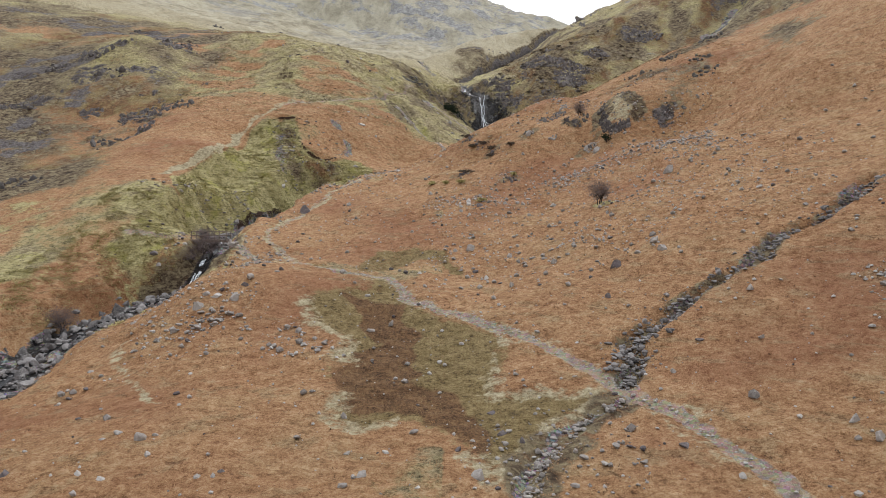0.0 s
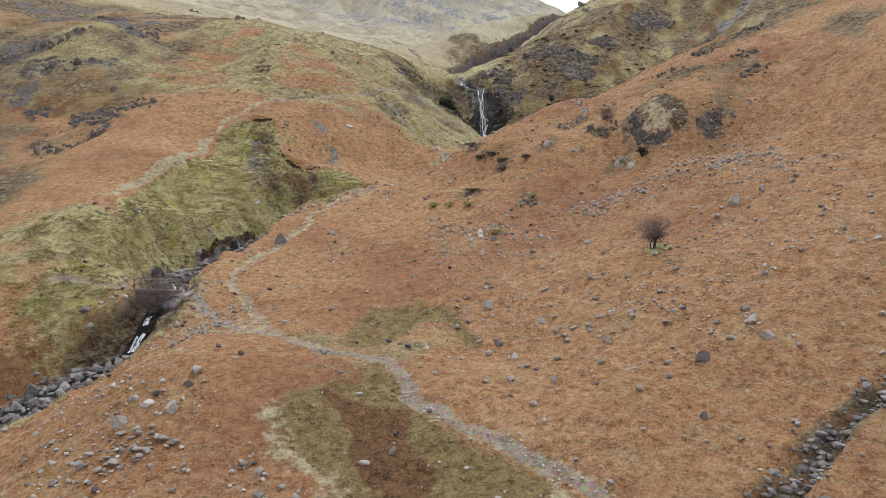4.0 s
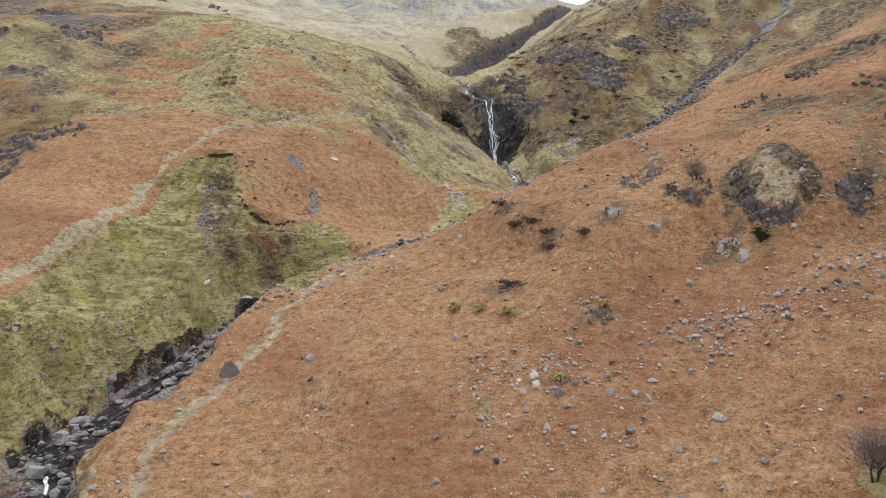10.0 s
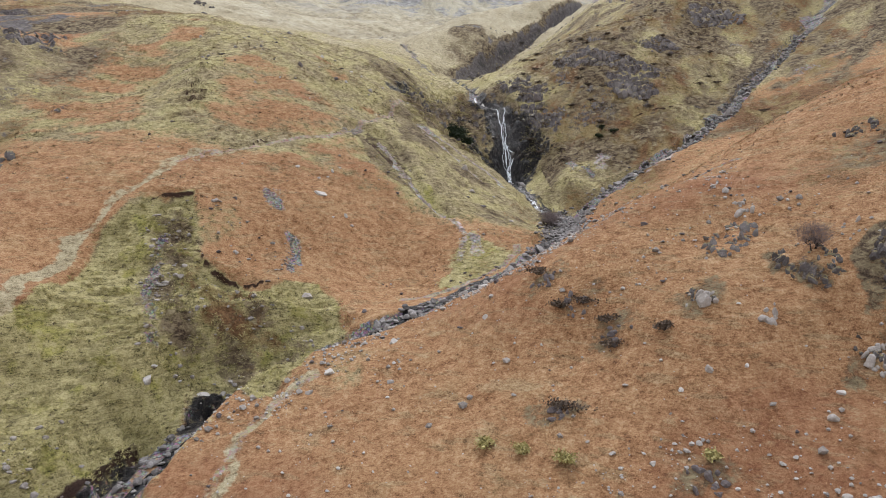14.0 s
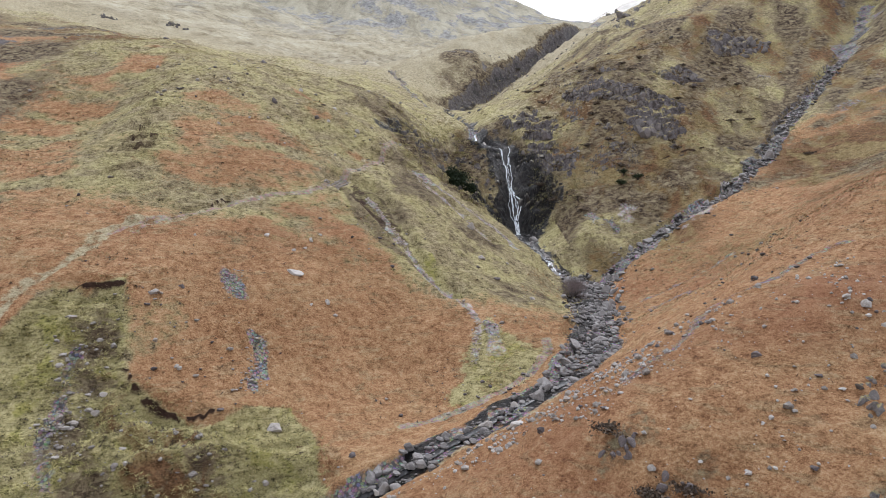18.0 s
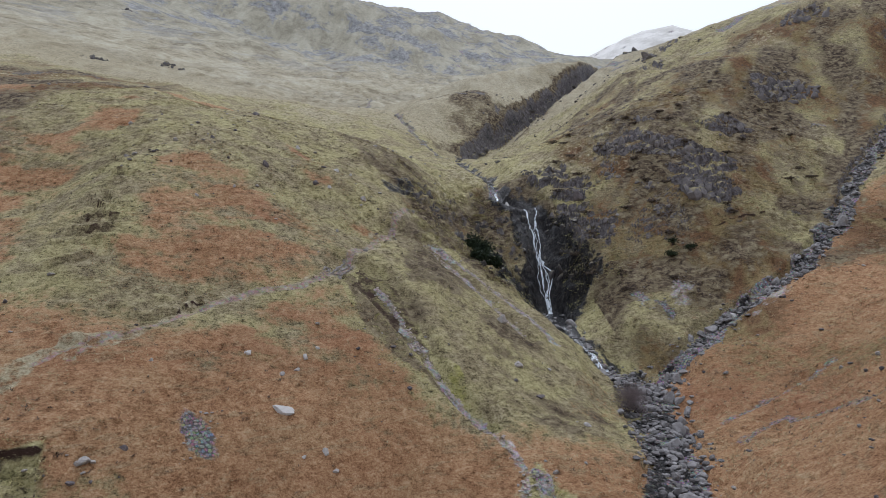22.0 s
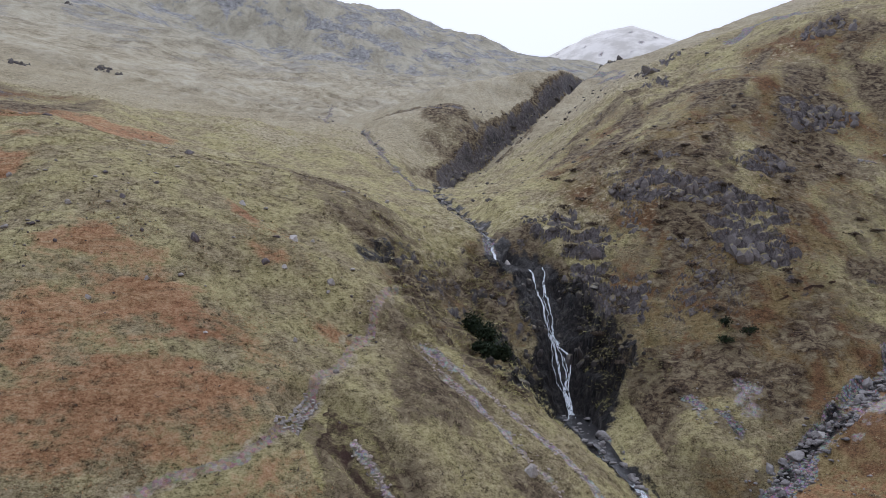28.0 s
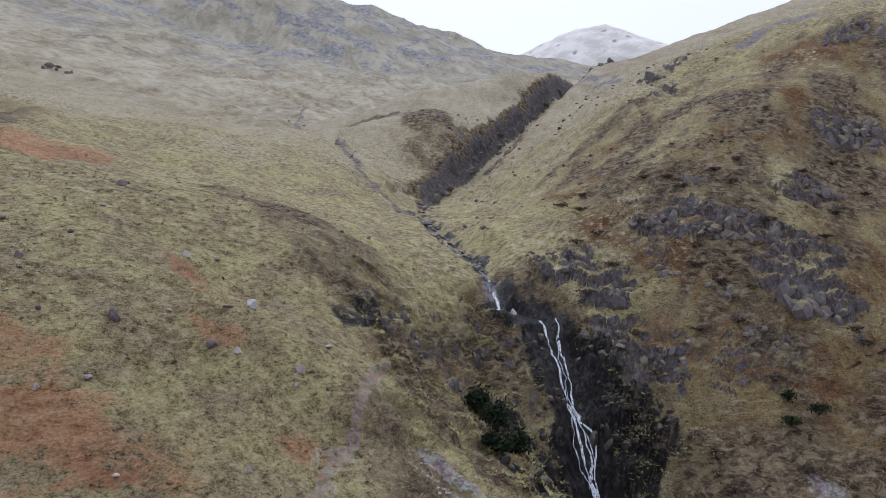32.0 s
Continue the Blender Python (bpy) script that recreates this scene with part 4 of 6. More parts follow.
    pale = np.maximum.reduce([0.64 * near(LOOP_PATH, wx, wy, 0.2, 0.7), 0.75 * near(CREST_PATH[:4], wx, wy, 0.4, 0.9), 0.58 * near(CREST_PATH[3:7], wx, wy, 0.25, 0.8), 0.5 * near(CREST_PATH[6:], wx, wy, 0.4, 0.8), 0.52 * np.maximum.reduce([near(q, wx, wy, 0.1, 0.7) for q in TRAILS]), 0.6 * inside(OUTCROP, wx, wy, 0.5), 0.45 * inside([(-22, 84), (-17.5, 82.3), (-14.2, 73.9), (-16.5, 72.7), (-22, 79)], wx, wy, 1.5), 0.6 * near(FELL_PATH, wx, wy, 0.2, 0.6), 0.55 * near(BOG + BOG[:1], wx, wy, 0.2, 1.6) * (grain(x, y, 6, 87) > -0.2),
                              0.45 * near(MAIN_PATH, wx, wy, 0.5, 0.8), 0.5 * near(BECK, wx - 3.4, wy, 0.1, 0.8) * (y > 88), 0.8 * smooth(250, 320, y + 20 * n), 0.4 * smooth(190, 215, y) * smooth(0.0, 0.6, n)])
    bracken = bracken * (1 - 0.9 * np.maximum(bank, below))
    g = gorge_zone(wx, wy)
    ravine = near(RAVINE, wx, wy, 1.8, 3)
    crag = smooth(1.15, 1.6, steep + 0.15 * n)
    hill = smooth(14, 26, x) * smooth(190, 206, y) * (1 - smooth(255, 300, y))
    westcrag = (1 - smooth(-75, -55, x))
    high = smooth(150, 260, h)
    rock = np.maximum.reduce([0.5 * g * smooth(1.2, 2.2, steep + 0.5 * n), ravine * smooth(0.9, 1.4, steep), 0.6 * crag * np.maximum.reduce([hill, westcrag, 0.6 * g]), hill_bands(wx, wy) * smooth(0.75, 1.25, steep), 0.62 * hill_ribs(x, y) * smooth(0.85, 1.35, steep), west_bands(x, y) * smooth(0.65, 1.1, steep), 0.3 * hill * smooth(0.3, 0.7, rough((x + y) * 0.5, y - x, 2.5, 4, 91)),
                              0.9 * near([(59, 352), (66, 353), (74, 356)], x, y, 1.5, 2.5),
                              westcrag * 0.7 * smooth(0.2, 0.7, rough(x, y, 10, 4, 93)) * (1 - smooth(240, 300, y)), 0.8 * near([(4, 326), (10, 320), (16, 311)], wx, wy, 2, 5) * smooth(-0.2, 0.4, rough(x, y, 5, 3, 169)),
                              0.1 * g])
    db, pb, _ = along_near(BECK, wx, wy)
    bed = np.maximum.reduce([1 - smooth(-0.3, 0.6, db - level(BECK, pb, 3))] + [near(line, wx, wy, w, 1.0) for line, w in ((BECK_UPPER, 1.7), (GILL, 0.8))])
    core = bed * smooth(-0.35, 0.3, grain(x, y, 1.6, 211))
    bed = bed * (0.55 + 0.45 * smooth(-0.5, 0.4, rough(x, y, 2.6, 2, 213)))
    bed = np.where((y > 181) & (x < 20), np.minimum(bed, near(BECK_UPPER, wx, wy, 0.5, 0.9)), bed) * (1 - 0.5 * smooth(218, 226, y) * (x < 20))
    scree = np.maximum.reduce([bed] + [0.8 * near([(sx - 0.4, sy + 0.9), (sx + 0.3, sy - 0.9)], wx, wy, 0.1, 1.0) for sx, sy in SCREE_PTS])
    scree = np.maximum.reduce([scree, 0.5 * near(SIDE_GULLY, wx, wy, 0.25, 0.5), 0.55 * near(SIDE_BECK, wx, wy, 0.5, 1.2), 0.5 * near(SLIP_STREAK, wx, wy, 0.2, 0.9), 0.7 * near(DRAIN, wx, wy, 0.15, 0.4), 0.55 * np.maximum.reduce([near(r, wx, wy, 0.2, 0.8) for r in RUNNELS]),
                               0.7 * smooth(0.5, 0.9, rough(x, y, 12, 3, 97)) * smooth(45, 60, x) * smooth(195, 215, y)])
    path = np.maximum.reduce([near(MAIN_PATH, *wander(x, y, 0.35, 1.5), 0.32, 0.4), near(WEST_PATH, x, y, 0.5, 0.4), 0.8 * near(FORD_PATH, x, y, 0.3, 0.4), 0.6 * near(CREST_PATH[5:], x, y, 0.12, 0.3), 0.7 * near(FELL_PATH, x, y, 0.25, 0.35),
                              0.52 * near(LOOP_PATH, x, y, 0.25, 0.4)])
    peat_and_shade = np.zeros_like(x)
    for line, w in ((PEAT_SCAR, 0.14), (PEAT_SCAR_LOW, 0.15), (PEAT_SCAR_PATH, 0.13), (HILL_SCAR, 0.15)):
        line = rounded(line)
        d, pos, side = along_near(line, *wander(x, y, 0.08, 1.0))
        peat_and_shade = np.maximum(peat_and_shade, 0.76 * np.where((pos > 0.001) & (pos < len(line) - 1.001), 1 - smooth(w * 0.5, w * 1.3, d), 0))
    bank = inside(GREEN_BANK, wx, wy, 1.2)
    fall = np.maximum.reduce([near(BECK_UPPER[8:13], wx, wy, 1.6, 2.6), near([(14, 211), (14.5, 206), (15, 201)], wx, wy, 1.4, 2.4), near([(5, 203), (9, 201), (10, 198.5)], wx, wy, 0.8, 2.2)])
    d, pos, side = along_near(rounded(EROSION, 4), *wander(x, y, 0.25, 1.2))
    lip = d - 0.8 - 1.7 * smooth(18, 2, pos)
    db, pb, sb = along_near(BECK, x, y)
    rim = db - level(BECK, pb, 3)
    # Left bank face: bare peat, darkened further for the shade under its lip.
    bank_shade = 0.85 * smooth(-0.4, 0.0, rim) * (1 - smooth(0.45, 0.9, rim)) * (sb < 0) * smooth(86, 90, y)
    # The bank's shadow is painted along the left edge of the bed.
    bank_shade = np.maximum(bank_shade, 0.48 * smooth(-1.5, -0.9, rim) * (1 - smooth(-0.3, 0.2, rim)) * (sb < 0) * smooth(86, 90, y)) * (1 - smooth(122, 126, y)) * smooth(-0.75, 0.0, grain(x, y, 2.2, 201))
    outcrop = np.maximum.reduce([near([(cx, cy), (cx, cy + 0.5)], x, y, 2.2, 1.0) for cx, cy in CRAGS_SPUR[3:]]) * smooth(1.25, 1.8, steep)
    rock = np.maximum.reduce([rock, outcrop] + [np.maximum(0.7 * near(poly[:6], x, y, 0.4, 0.4) * smooth(1.2, 1.9, steep), 0.5 * inside(poly, x, y, 0.3) * smooth(0.1, 0.6, rough(x, y, 1.6, 3, 141))) for poly in (OUTCROP, OUTCROP_MID, OUTCROP_TOP)])
    # This near-black tone also darkens the bridge gorge and steep ravine faces.
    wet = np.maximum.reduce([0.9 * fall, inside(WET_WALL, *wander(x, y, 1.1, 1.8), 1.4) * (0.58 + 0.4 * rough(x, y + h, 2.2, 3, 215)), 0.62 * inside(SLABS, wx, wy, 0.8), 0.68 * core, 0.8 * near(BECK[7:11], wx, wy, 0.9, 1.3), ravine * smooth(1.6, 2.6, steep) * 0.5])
    slip = inside(SLIP, wx, wy, 2.0)
    heath = np.maximum.reduce([g * (0.62 + 0.3 * rough(x, y, 5, 3, 217)), inside(PEAT_HAG, ox, oy, 2.5) * (0.78 + 0.35 * rough(x, y, 5, 3, 219)), 1.0 * hill * (1 - smooth(250, 300, y)) * (0.53 + 0.4 * rough((x + y) * 0.6, y - x, 5, 4, 221)) * (1 - 0.6 * inside(GILL_SCREE, wx, wy, 3)),
                               (1 - smooth(-62, -46, x)) * (1 - smooth(260, 330, y)) * (0.55 + 0.4 * rough(x, y, 14, 4, 237)), smooth(20, 40, x) * smooth(96, 112, y) * (1 - smooth(176, 188, y - 0.5 * x)) * (0.3 + 0.4 * rough(x, y, 9, 4, 239)), slip * (0.38 + 0.4 * rough(x, y, 3, 3, 243)), beyond * (1 - smooth(196, 206, y)) * (0.48 + 0.4 * rough(x, y, 5, 3, 245)), 0.42 * inside([(-12, 174), (-6, 186), (2, 183), (10, 176), (12, 160), (5, 155), (0, 161)], ox, oy, 2.5) * (1 + 0.8 * rough(x, y, 4, 3, 247)),
                               near(RAVINE, wx, wy, 4, 10) * smooth(0.6, 1.0, steep) * 0.75, 0.75 * near(OUTCROP[6:] + OUTCROP[:2], *wander(x, y, 0.8, 1.6), 0.8, 1.2), 0.55 * near(OUTCROP_MID[:4], *wander(x, y, 0.6, 1.4), 0.3, 1.0), 0.5 * np.maximum.reduce([near([(cx - 1.0, cy), (cx + 1.0, cy + 0.5)], *wander(x, y, 0.8, 1.4), 0.6, 1.2) for cx, cy in CRAGS_SPUR[3:]]), near([(8, 300), (12, 313), (8, 325), (-4, 335)], wx, wy, 4, 7) * (0.55 + 0.4 * rough(x, y, 8, 3, 227)), 0.7 * near(BECK[7:12], wx, wy, 2.4, 2.0), 0.56 * near(SIDE_GULLY, *wander(x, y, 0.7, 1.5), 0.6, 1.0), 0.6 * near(DRAIN, *wander(x, y, 0.9, 1.6), 0.9, 1.4), 0.6 * inside([(-7.5, 197), (-11, 186), (-9, 176), (-4, 178), (1, 184), (-4, 191)], ox, oy, 2.5)])
    redness = np.where(y < 90, 0.05 + 1.1 * inside(BOG_RED, ox, oy, 1.2), 0.5)
    heath = np.maximum(heath, 0.58 * inside(TROUGH, wx, wy, 0.5))
    spread = rough(x, y, 3.0, 3, 223)
    rubble = np.maximum.reduce([0.62 * near(EROSION[1:], *wander(x, y, 0.5, 1.2), 0.3, 0.6) * (0.95 + 0.35 * grain(x, y, 0.9, 249)), 0.55 * near(EROSION_TAIL, *wander(x, y, 0.5, 1.4), 0.15, 0.5), 0.68 * near(RIM_SCAR, *wander(x, y, 0.5, 1.3), 0.3, 0.8) * (0.8 + 0.4 * grain(x, y, 1.1, 233)), 0.85 * near(RIM_EDGE, *wander(x, y, 0.5, 1.2), 0.25, 0.6) * (0.85 + 0.4 * grain(x, y, 0.9, 235)), 0.55 * inside(GILL_SCREE, wx, wy, 1.5) * smooth(-0.4, 0.3, spread), 0.5 * near([(1.2, 154), (1.6, 150)], wx, wy, 0.4, 0.8),
                                0.48 * near([(22, 190.5), (27, 191)], wx, wy, 1.0, 1.6) * smooth(-0.4, 0.2, spread)])
    # The tone also darkens steep gorge and slip faces, beck bed and gullies.
    peat_and_shade = np.maximum.reduce([peat_and_shade, 0.53 * (1 - smooth(-0.6, 0.0, lip)) * (pos > 0.05), 0.8 * bank_shade, 0.55 * treads(x, y) * smooth(1.0, 1.5, steep), 0.25 * bed, 0.3 * g * smooth(1.4, 2.3, steep), 0.42 * near(SIDE_GULLY, wx, wy, 0.2, 0.5), 0.4 * near(BOG_CHANNEL, wx, wy, 0.1, 1.0), 0.45 * near(SIDE_BECK, wx, wy, 0.6, 0.8), 0.1 * bank * smooth(1.0, 1.6, steep), 0.35 * slip * smooth(1.0, 1.7, steep), 0.45 * near([(-23.3, 130.7), (-21, 130), (-18.5, 123)], wx, wy, 0.5, 1.2)])
    return np.stack([bracken, green, bog, pale], -1), np.stack([rock, scree, path, peat_and_shade], -1), np.stack([heath, wet, rubble, redness], -1)


def spaced(lo, a, b, hi, step, grow, most, back=None):
    out = list(np.arange(a, b, step))
    s, v = step, out[-1]
    while v < hi:
        s = min(s * grow, most)
        v += s
        out.append(v)
    s, v = step, a
    while v > lo:
        s = min(s * (back or grow), most)
        v -= s
        out.insert(0, v)
    return np.array(out)


def mesh_of(name, verts, faces, material, flat=False):
    me = bpy.data.meshes.new(name)
    if isinstance(faces, np.ndarray):
        n, k = faces.shape
        me.vertices.add(len(verts))
        me.vertices.foreach_set("co", np.ascontiguousarray(verts, dtype=np.float32).ravel())
        me.loops.add(n * k)
        me.loops.foreach_set("vertex_index", np.ascontiguousarray(faces, dtype=np.int32).ravel())
        me.polygons.add(n)
        me.polygons.foreach_set("loop_start", np.arange(0, n * k, k, dtype=np.int32))
        me.update(calc_edges=True)
    else:
        me.from_pydata(verts, [], faces)
    me.materials.append(material)
    if flat:
        me.shade_flat()
    else:
        me.shade_smooth()
    return me


def build_ground():
    xs = spaced(-1800, -50, 60, 1800, STEP, 1.036, 26)
    ys = spaced(-900, 27, 226, 3000, STEP, 1.014, 26, back=1.06)
    x, y = np.meshgrid(xs, ys)
    z = height_full(x, y, coarse_fell(xs, ys))
    gy, gx = np.gradient(z, ys, xs)
    steep = np.hypot(gx, gy)
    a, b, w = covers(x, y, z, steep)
    nx, ny = len(xs), len(ys)
    i = np.arange(nx * ny).reshape(ny, nx)
    faces = np.stack([i[:-1, :-1], i[:-1, 1:], i[1:, 1:], i[1:, :-1]], 2).reshape(-1, 4)
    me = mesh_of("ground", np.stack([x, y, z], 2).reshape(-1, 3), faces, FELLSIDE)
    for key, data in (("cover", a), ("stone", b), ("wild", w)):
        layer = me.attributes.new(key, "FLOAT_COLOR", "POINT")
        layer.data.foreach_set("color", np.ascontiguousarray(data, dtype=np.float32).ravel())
    tagged(new("ground", me), "orange bracken and straw-coloured grass on steep fellsides", "ground", kind="structure")
    return xs, ys, z


GRID_X, GRID_Y, GRID_Z = build_ground()


def surface(x, y):
    """The height of the built ground."""
    x, y = np.asarray(x, float), np.asarray(y, float)
    i, j = np.clip(np.searchsorted(GRID_X, x) - 1, 0, len(GRID_X) - 2), np.clip(np.searchsorted(GRID_Y, y) - 1, 0, len(GRID_Y) - 2)
    u, v = (x - GRID_X[i]) / (GRID_X[i + 1] - GRID_X[i]), (y - GRID_Y[j]) / (GRID_Y[j + 1] - GRID_Y[j])
    return (GRID_Z[j, i] * (1 - u) + GRID_Z[j, i + 1] * u) * (1 - v) + (GRID_Z[j + 1, i] * (1 - u) + GRID_Z[j + 1, i + 1] * u) * v


def ground_at(x, y):
    return float(surface(x, y))

PALE_BOULDERS = [
    (-1.2, 33.1, 0.3), (-16.3, 33.6, 0.6), (-17.6, 34.1, 0.3), (-3, 37.2, 0.4), (-19.4, 61.5, 1), (4.3, 71.2, 0.8), (-2.4, 72.8, 0.5), (-30.4, 84.2, 0.7),
    (-25, 86.7, 0.8), (3.4, 91.6, 0.5), (2.4, 95.8, 0.5), (3.5, 96.3, 0.7), (2.3, 97, 0.6), (3.5, 97.3, 0.7), (19.3, 107.4, 0.5), (14.5, 109.4, 0.4),
    (-12.7, 121.8, 1.3), (-0.4, 123, 0.5), (-27.6, 124.2, 0.8), (-27.5, 125.3, 0.8), (-7.8, 125.4, 0.8), (-24, 126.5, 1.4), (-9.1, 132.2, 0.8), (0.5, 133.5, 1),
    (1.3, 139.7, 0.8), (-15.7, 152.1, 0.4), (-14.3, 153, 0.5), (-17.5, 154.4, 1.6), (-26.9, 155.1, 0.4), (-20.9, 159.1, 0.7),
]
PALE_BOULDERS_UPPER = [
    (-16.6, 160.3, 0.6), (-15.8, 161.8, 0.4), (-22, 179.1, 0.4), (30.9, 186.4, 1.1), (-17.6, 190.8, 0.5), (-17.4, 197.2, 0.9), (-15.6, 199.5, 0.6), (-23, 202, 0.7),
    (8.1, 217, 1.1),
]
GREY_BOULDERS = [
    (20.2, 32.7, 0.6), (7.5, 32.8, 0.3), (-11.8, 33.9, 0.5), (1.7, 34.1, 0.8), (-3.9, 34.1, 0.5), (20.2, 34.8, 0.8), (-15.1, 36.2, 0.4), (-5, 36.8, 0.4),
    (-16.3, 38.2, 0.7), (1.6, 38.4, 0.4), (-18.7, 38.9, 0.4), (-15.8, 39, 0.5), (6.1, 39, 0.5), (-18.1, 39.5, 0.5), (14.3, 44.2, 0.5), (20.1, 44.9, 0.5),
    (23.2, 56.9, 0.6), (-5.8, 57.5, 0.6), (-20.7, 60.3, 1.2), (-17.7, 60.6, 0.9), (18.7, 61.1, 0.9), (17.1, 62.3, 0.7), (-20.7, 62.4, 0.8), (10.9, 62.7, 0.5),
    (-19.2, 63.2, 0.6), (18.7, 63.3, 1.2), (-17.3, 64.3, 1.1), (6.2, 64.4, 0.6), (-15.4, 66.3, 0.5), (10.6, 68.2, 0.6),
]
GREY_BOULDERS_UPPER = [
    (22.2, 68.9, 0.6), (30.6, 69.2, 1.2), (9, 72.4, 0.6), (3.1, 80.3, 1), (-32.4, 83.8, 0.6), (3.2, 84, 0.7), (-31.5, 84.3, 0.6), (26.8, 85.5, 1.3),
    (-8.1, 85.5, 0.7), (-3.8, 88.3, 0.5), (-15.2, 89.2, 0.5), (13.8, 89.7, 1.3), (6.7, 90, 0.6), (10.4, 93, 0.9), (-21.8, 93.5, 0.6), (11.3, 94.9, 0.8),
    (15.7, 98.4, 0.9), (-22.4, 98.7, 0.7), (6.9, 101.4, 0.6), (-13.7, 104.6, 0.7), (7.2, 104.8, 0.7), (-1.8, 104.9, 0.7), (18, 105.7, 0.8), (26.7, 105.9, 0.9),
    (22.8, 106.5, 1.2), (21.6, 108.3, 0.8), (12.2, 109.5, 0.6), (16.9, 112, 0.9), (13.5, 113.9, 1), (-13.9, 119, 0.7),
]
GREY_BOULDERS_TOP = [
    (-1.1, 137.7, 1.4), (-17, 138.9, 1.5), (-13.5, 152.2, 0.6), (-18.1, 157.9, 0.7), (-17.1, 158.9, 0.6), (-2.1, 160, 0.8), (7, 163.1, 1.1), (2.2, 170.3, 1.4),
    (1.6, 177.6, 1.1), (-30.6, 180.3, 0.5), (-16, 182.7, 0.4), (-27.3, 183.3, 0.4), (-13.5, 190.9, 0.7), (-22.3, 192.3, 0.6), (-12.8, 214.9, 0.8),
]
DARK_BOULDERS = [
    (-10.8, 34.5, 0.4), (-21.6, 34.9, 0.5), (12.2, 35.6, 0.7), (0.8, 37.3, 0.5), (4.3, 38.4, 0.6), (3.3, 39.5, 0.7), (2.9, 42.5, 0.5), (-22.2, 43.3, 0.5),
    (16.8, 46.6, 0.6), (13, 56.3, 0.5), (12.6, 60.7, 0.5), (14.9, 61.6, 1), (-17.4, 62.9, 0.7), (-15.2, 67.2, 0.5), (5.5, 67.8, 0.6), (15.9, 67.9, 0.7),
    (3.4, 73.6, 0.9), (11.5, 75.2, 0.7), (0.4, 81.9, 0.6), (-33.5, 83, 1.2), (4.8, 94.9, 1), (-10.2, 97.2, 0.5), (-13.2, 101.5, 0.7), (-20, 104, 1.5),
    (-30, 107, 1.6), (13.2, 125.7, 0.7), (-25.9, 147.2, 0.6), (3.4, 165.7, 1), (1.4, 166.7, 0.6), (-25.1, 189.8, 1),
]
DARK_BOULDERS_UPPER = [
    (-19.1, 190.9, 1), (-18.5, 193.7, 0.8), (-32.5, 194.2, 0.7), (-30.8, 213, 1), (19, 214.3, 1.6), (-30.9, 214.5, 1), (-49.2, 219.8, 1.1),
]

# ---- things ----


def part(name, bm, material, parent, label=""):
    me = bpy.data.meshes.new(name)
    bm.to_mesh(me)
    bm.free()
    me.materials.append(material)
    ob = new(name, me)
    ob.parent = parent
    return tagged(ob, label)


def base(name, x, y, z, label, category, group="", turn=0.0):
    ob = new(name)
    ob.matrix_world = pose(x, y, z, 0, 0, turn)
    return tagged(ob, label, category, group)


def stone_shape(rng, cuts=14, sub=2, flatten=0.75):
    """Points and faces of a stone about 1 m across, cut by planes like a broken block."""
    bm = bmesh.new()
    bmesh.ops.create_icosphere(bm, subdivisions=sub, radius=1)
    v = np.array([p.co[:] for p in bm.verts])
    f = [[p.index for p in q.verts] for q in bm.faces]
    bm.free()
    n = rng.normal(size=(cuts, 3))
    n /= np.linalg.norm(n, axis=1)[:, None]
    d = rng.uniform(0.42, 0.85, cuts)
    dots = v @ n.T
    r = np.where(dots > 0.05, d / np.maximum(dots, 0.05), 9).min(1)
    v = v * np.minimum(r, 1.1)[:, None] * (1 + 0.025 * rng.normal(size=(len(v), 1)))
    v *= rng.uniform(0.8, 1.2, 3) * [1, 1, flatten]
    return v / np.ptp(v[:, :2], axis=0).max(), f


rng = np.random.default_rng(7)
STONES = [stone_shape(rng, 17, 3, 0.9) for _ in range(12)]
PEBBLES = [stone_shape(rng, 7, 2, 0.7) for _ in range(10)]
GRIT = [stone_shape(rng, 6, 1, 0.7) for _ in range(8)]

CHUNKS = [stone_shape(rng, 11, 2, 1.0) for _ in range(16)]


def boulder_meshes(material):
    return [mesh_of("boulder", v, f, material, True) for v, f in STONES]


def set_boulder(meshes, x, y, size, label, group, name="boulder", sink=0.33, z=None):
    ob = new(name, meshes[int(rng.integers(len(meshes)))])
    z = ground_at(x, y) if z is None else z
    s = size * rng.uniform(0.9, 1.1, 3)
    ob.matrix_world = Matrix.LocRotScale((x, y, z + size * (0.30 - sink)), Euler((rng.uniform(-0.25, 0.25), rng.uniform(-0.25, 0.25), rng.uniform(0, 6.3))), s)
    return tagged(ob, label, "boulder", group)


for rows, material, label in ((PALE_BOULDERS + PALE_BOULDERS_UPPER, PALE_ROCK, "pale lichened boulder lying on the fellside"),
                              (GREY_BOULDERS + GREY_BOULDERS_UPPER + GREY_BOULDERS_TOP, GREY_ROCK, "grey weathered boulder half sunk in bracken"),
                              (DARK_BOULDERS + DARK_BOULDERS_UPPER, DARK_ROCK, "dark purplish boulder half sunk in turf")):
    meshes = boulder_meshes(material)
    for x, y, size in rows:
        set_boulder(meshes, x, y, max(0.35, size), label, "boulders on the fellside")


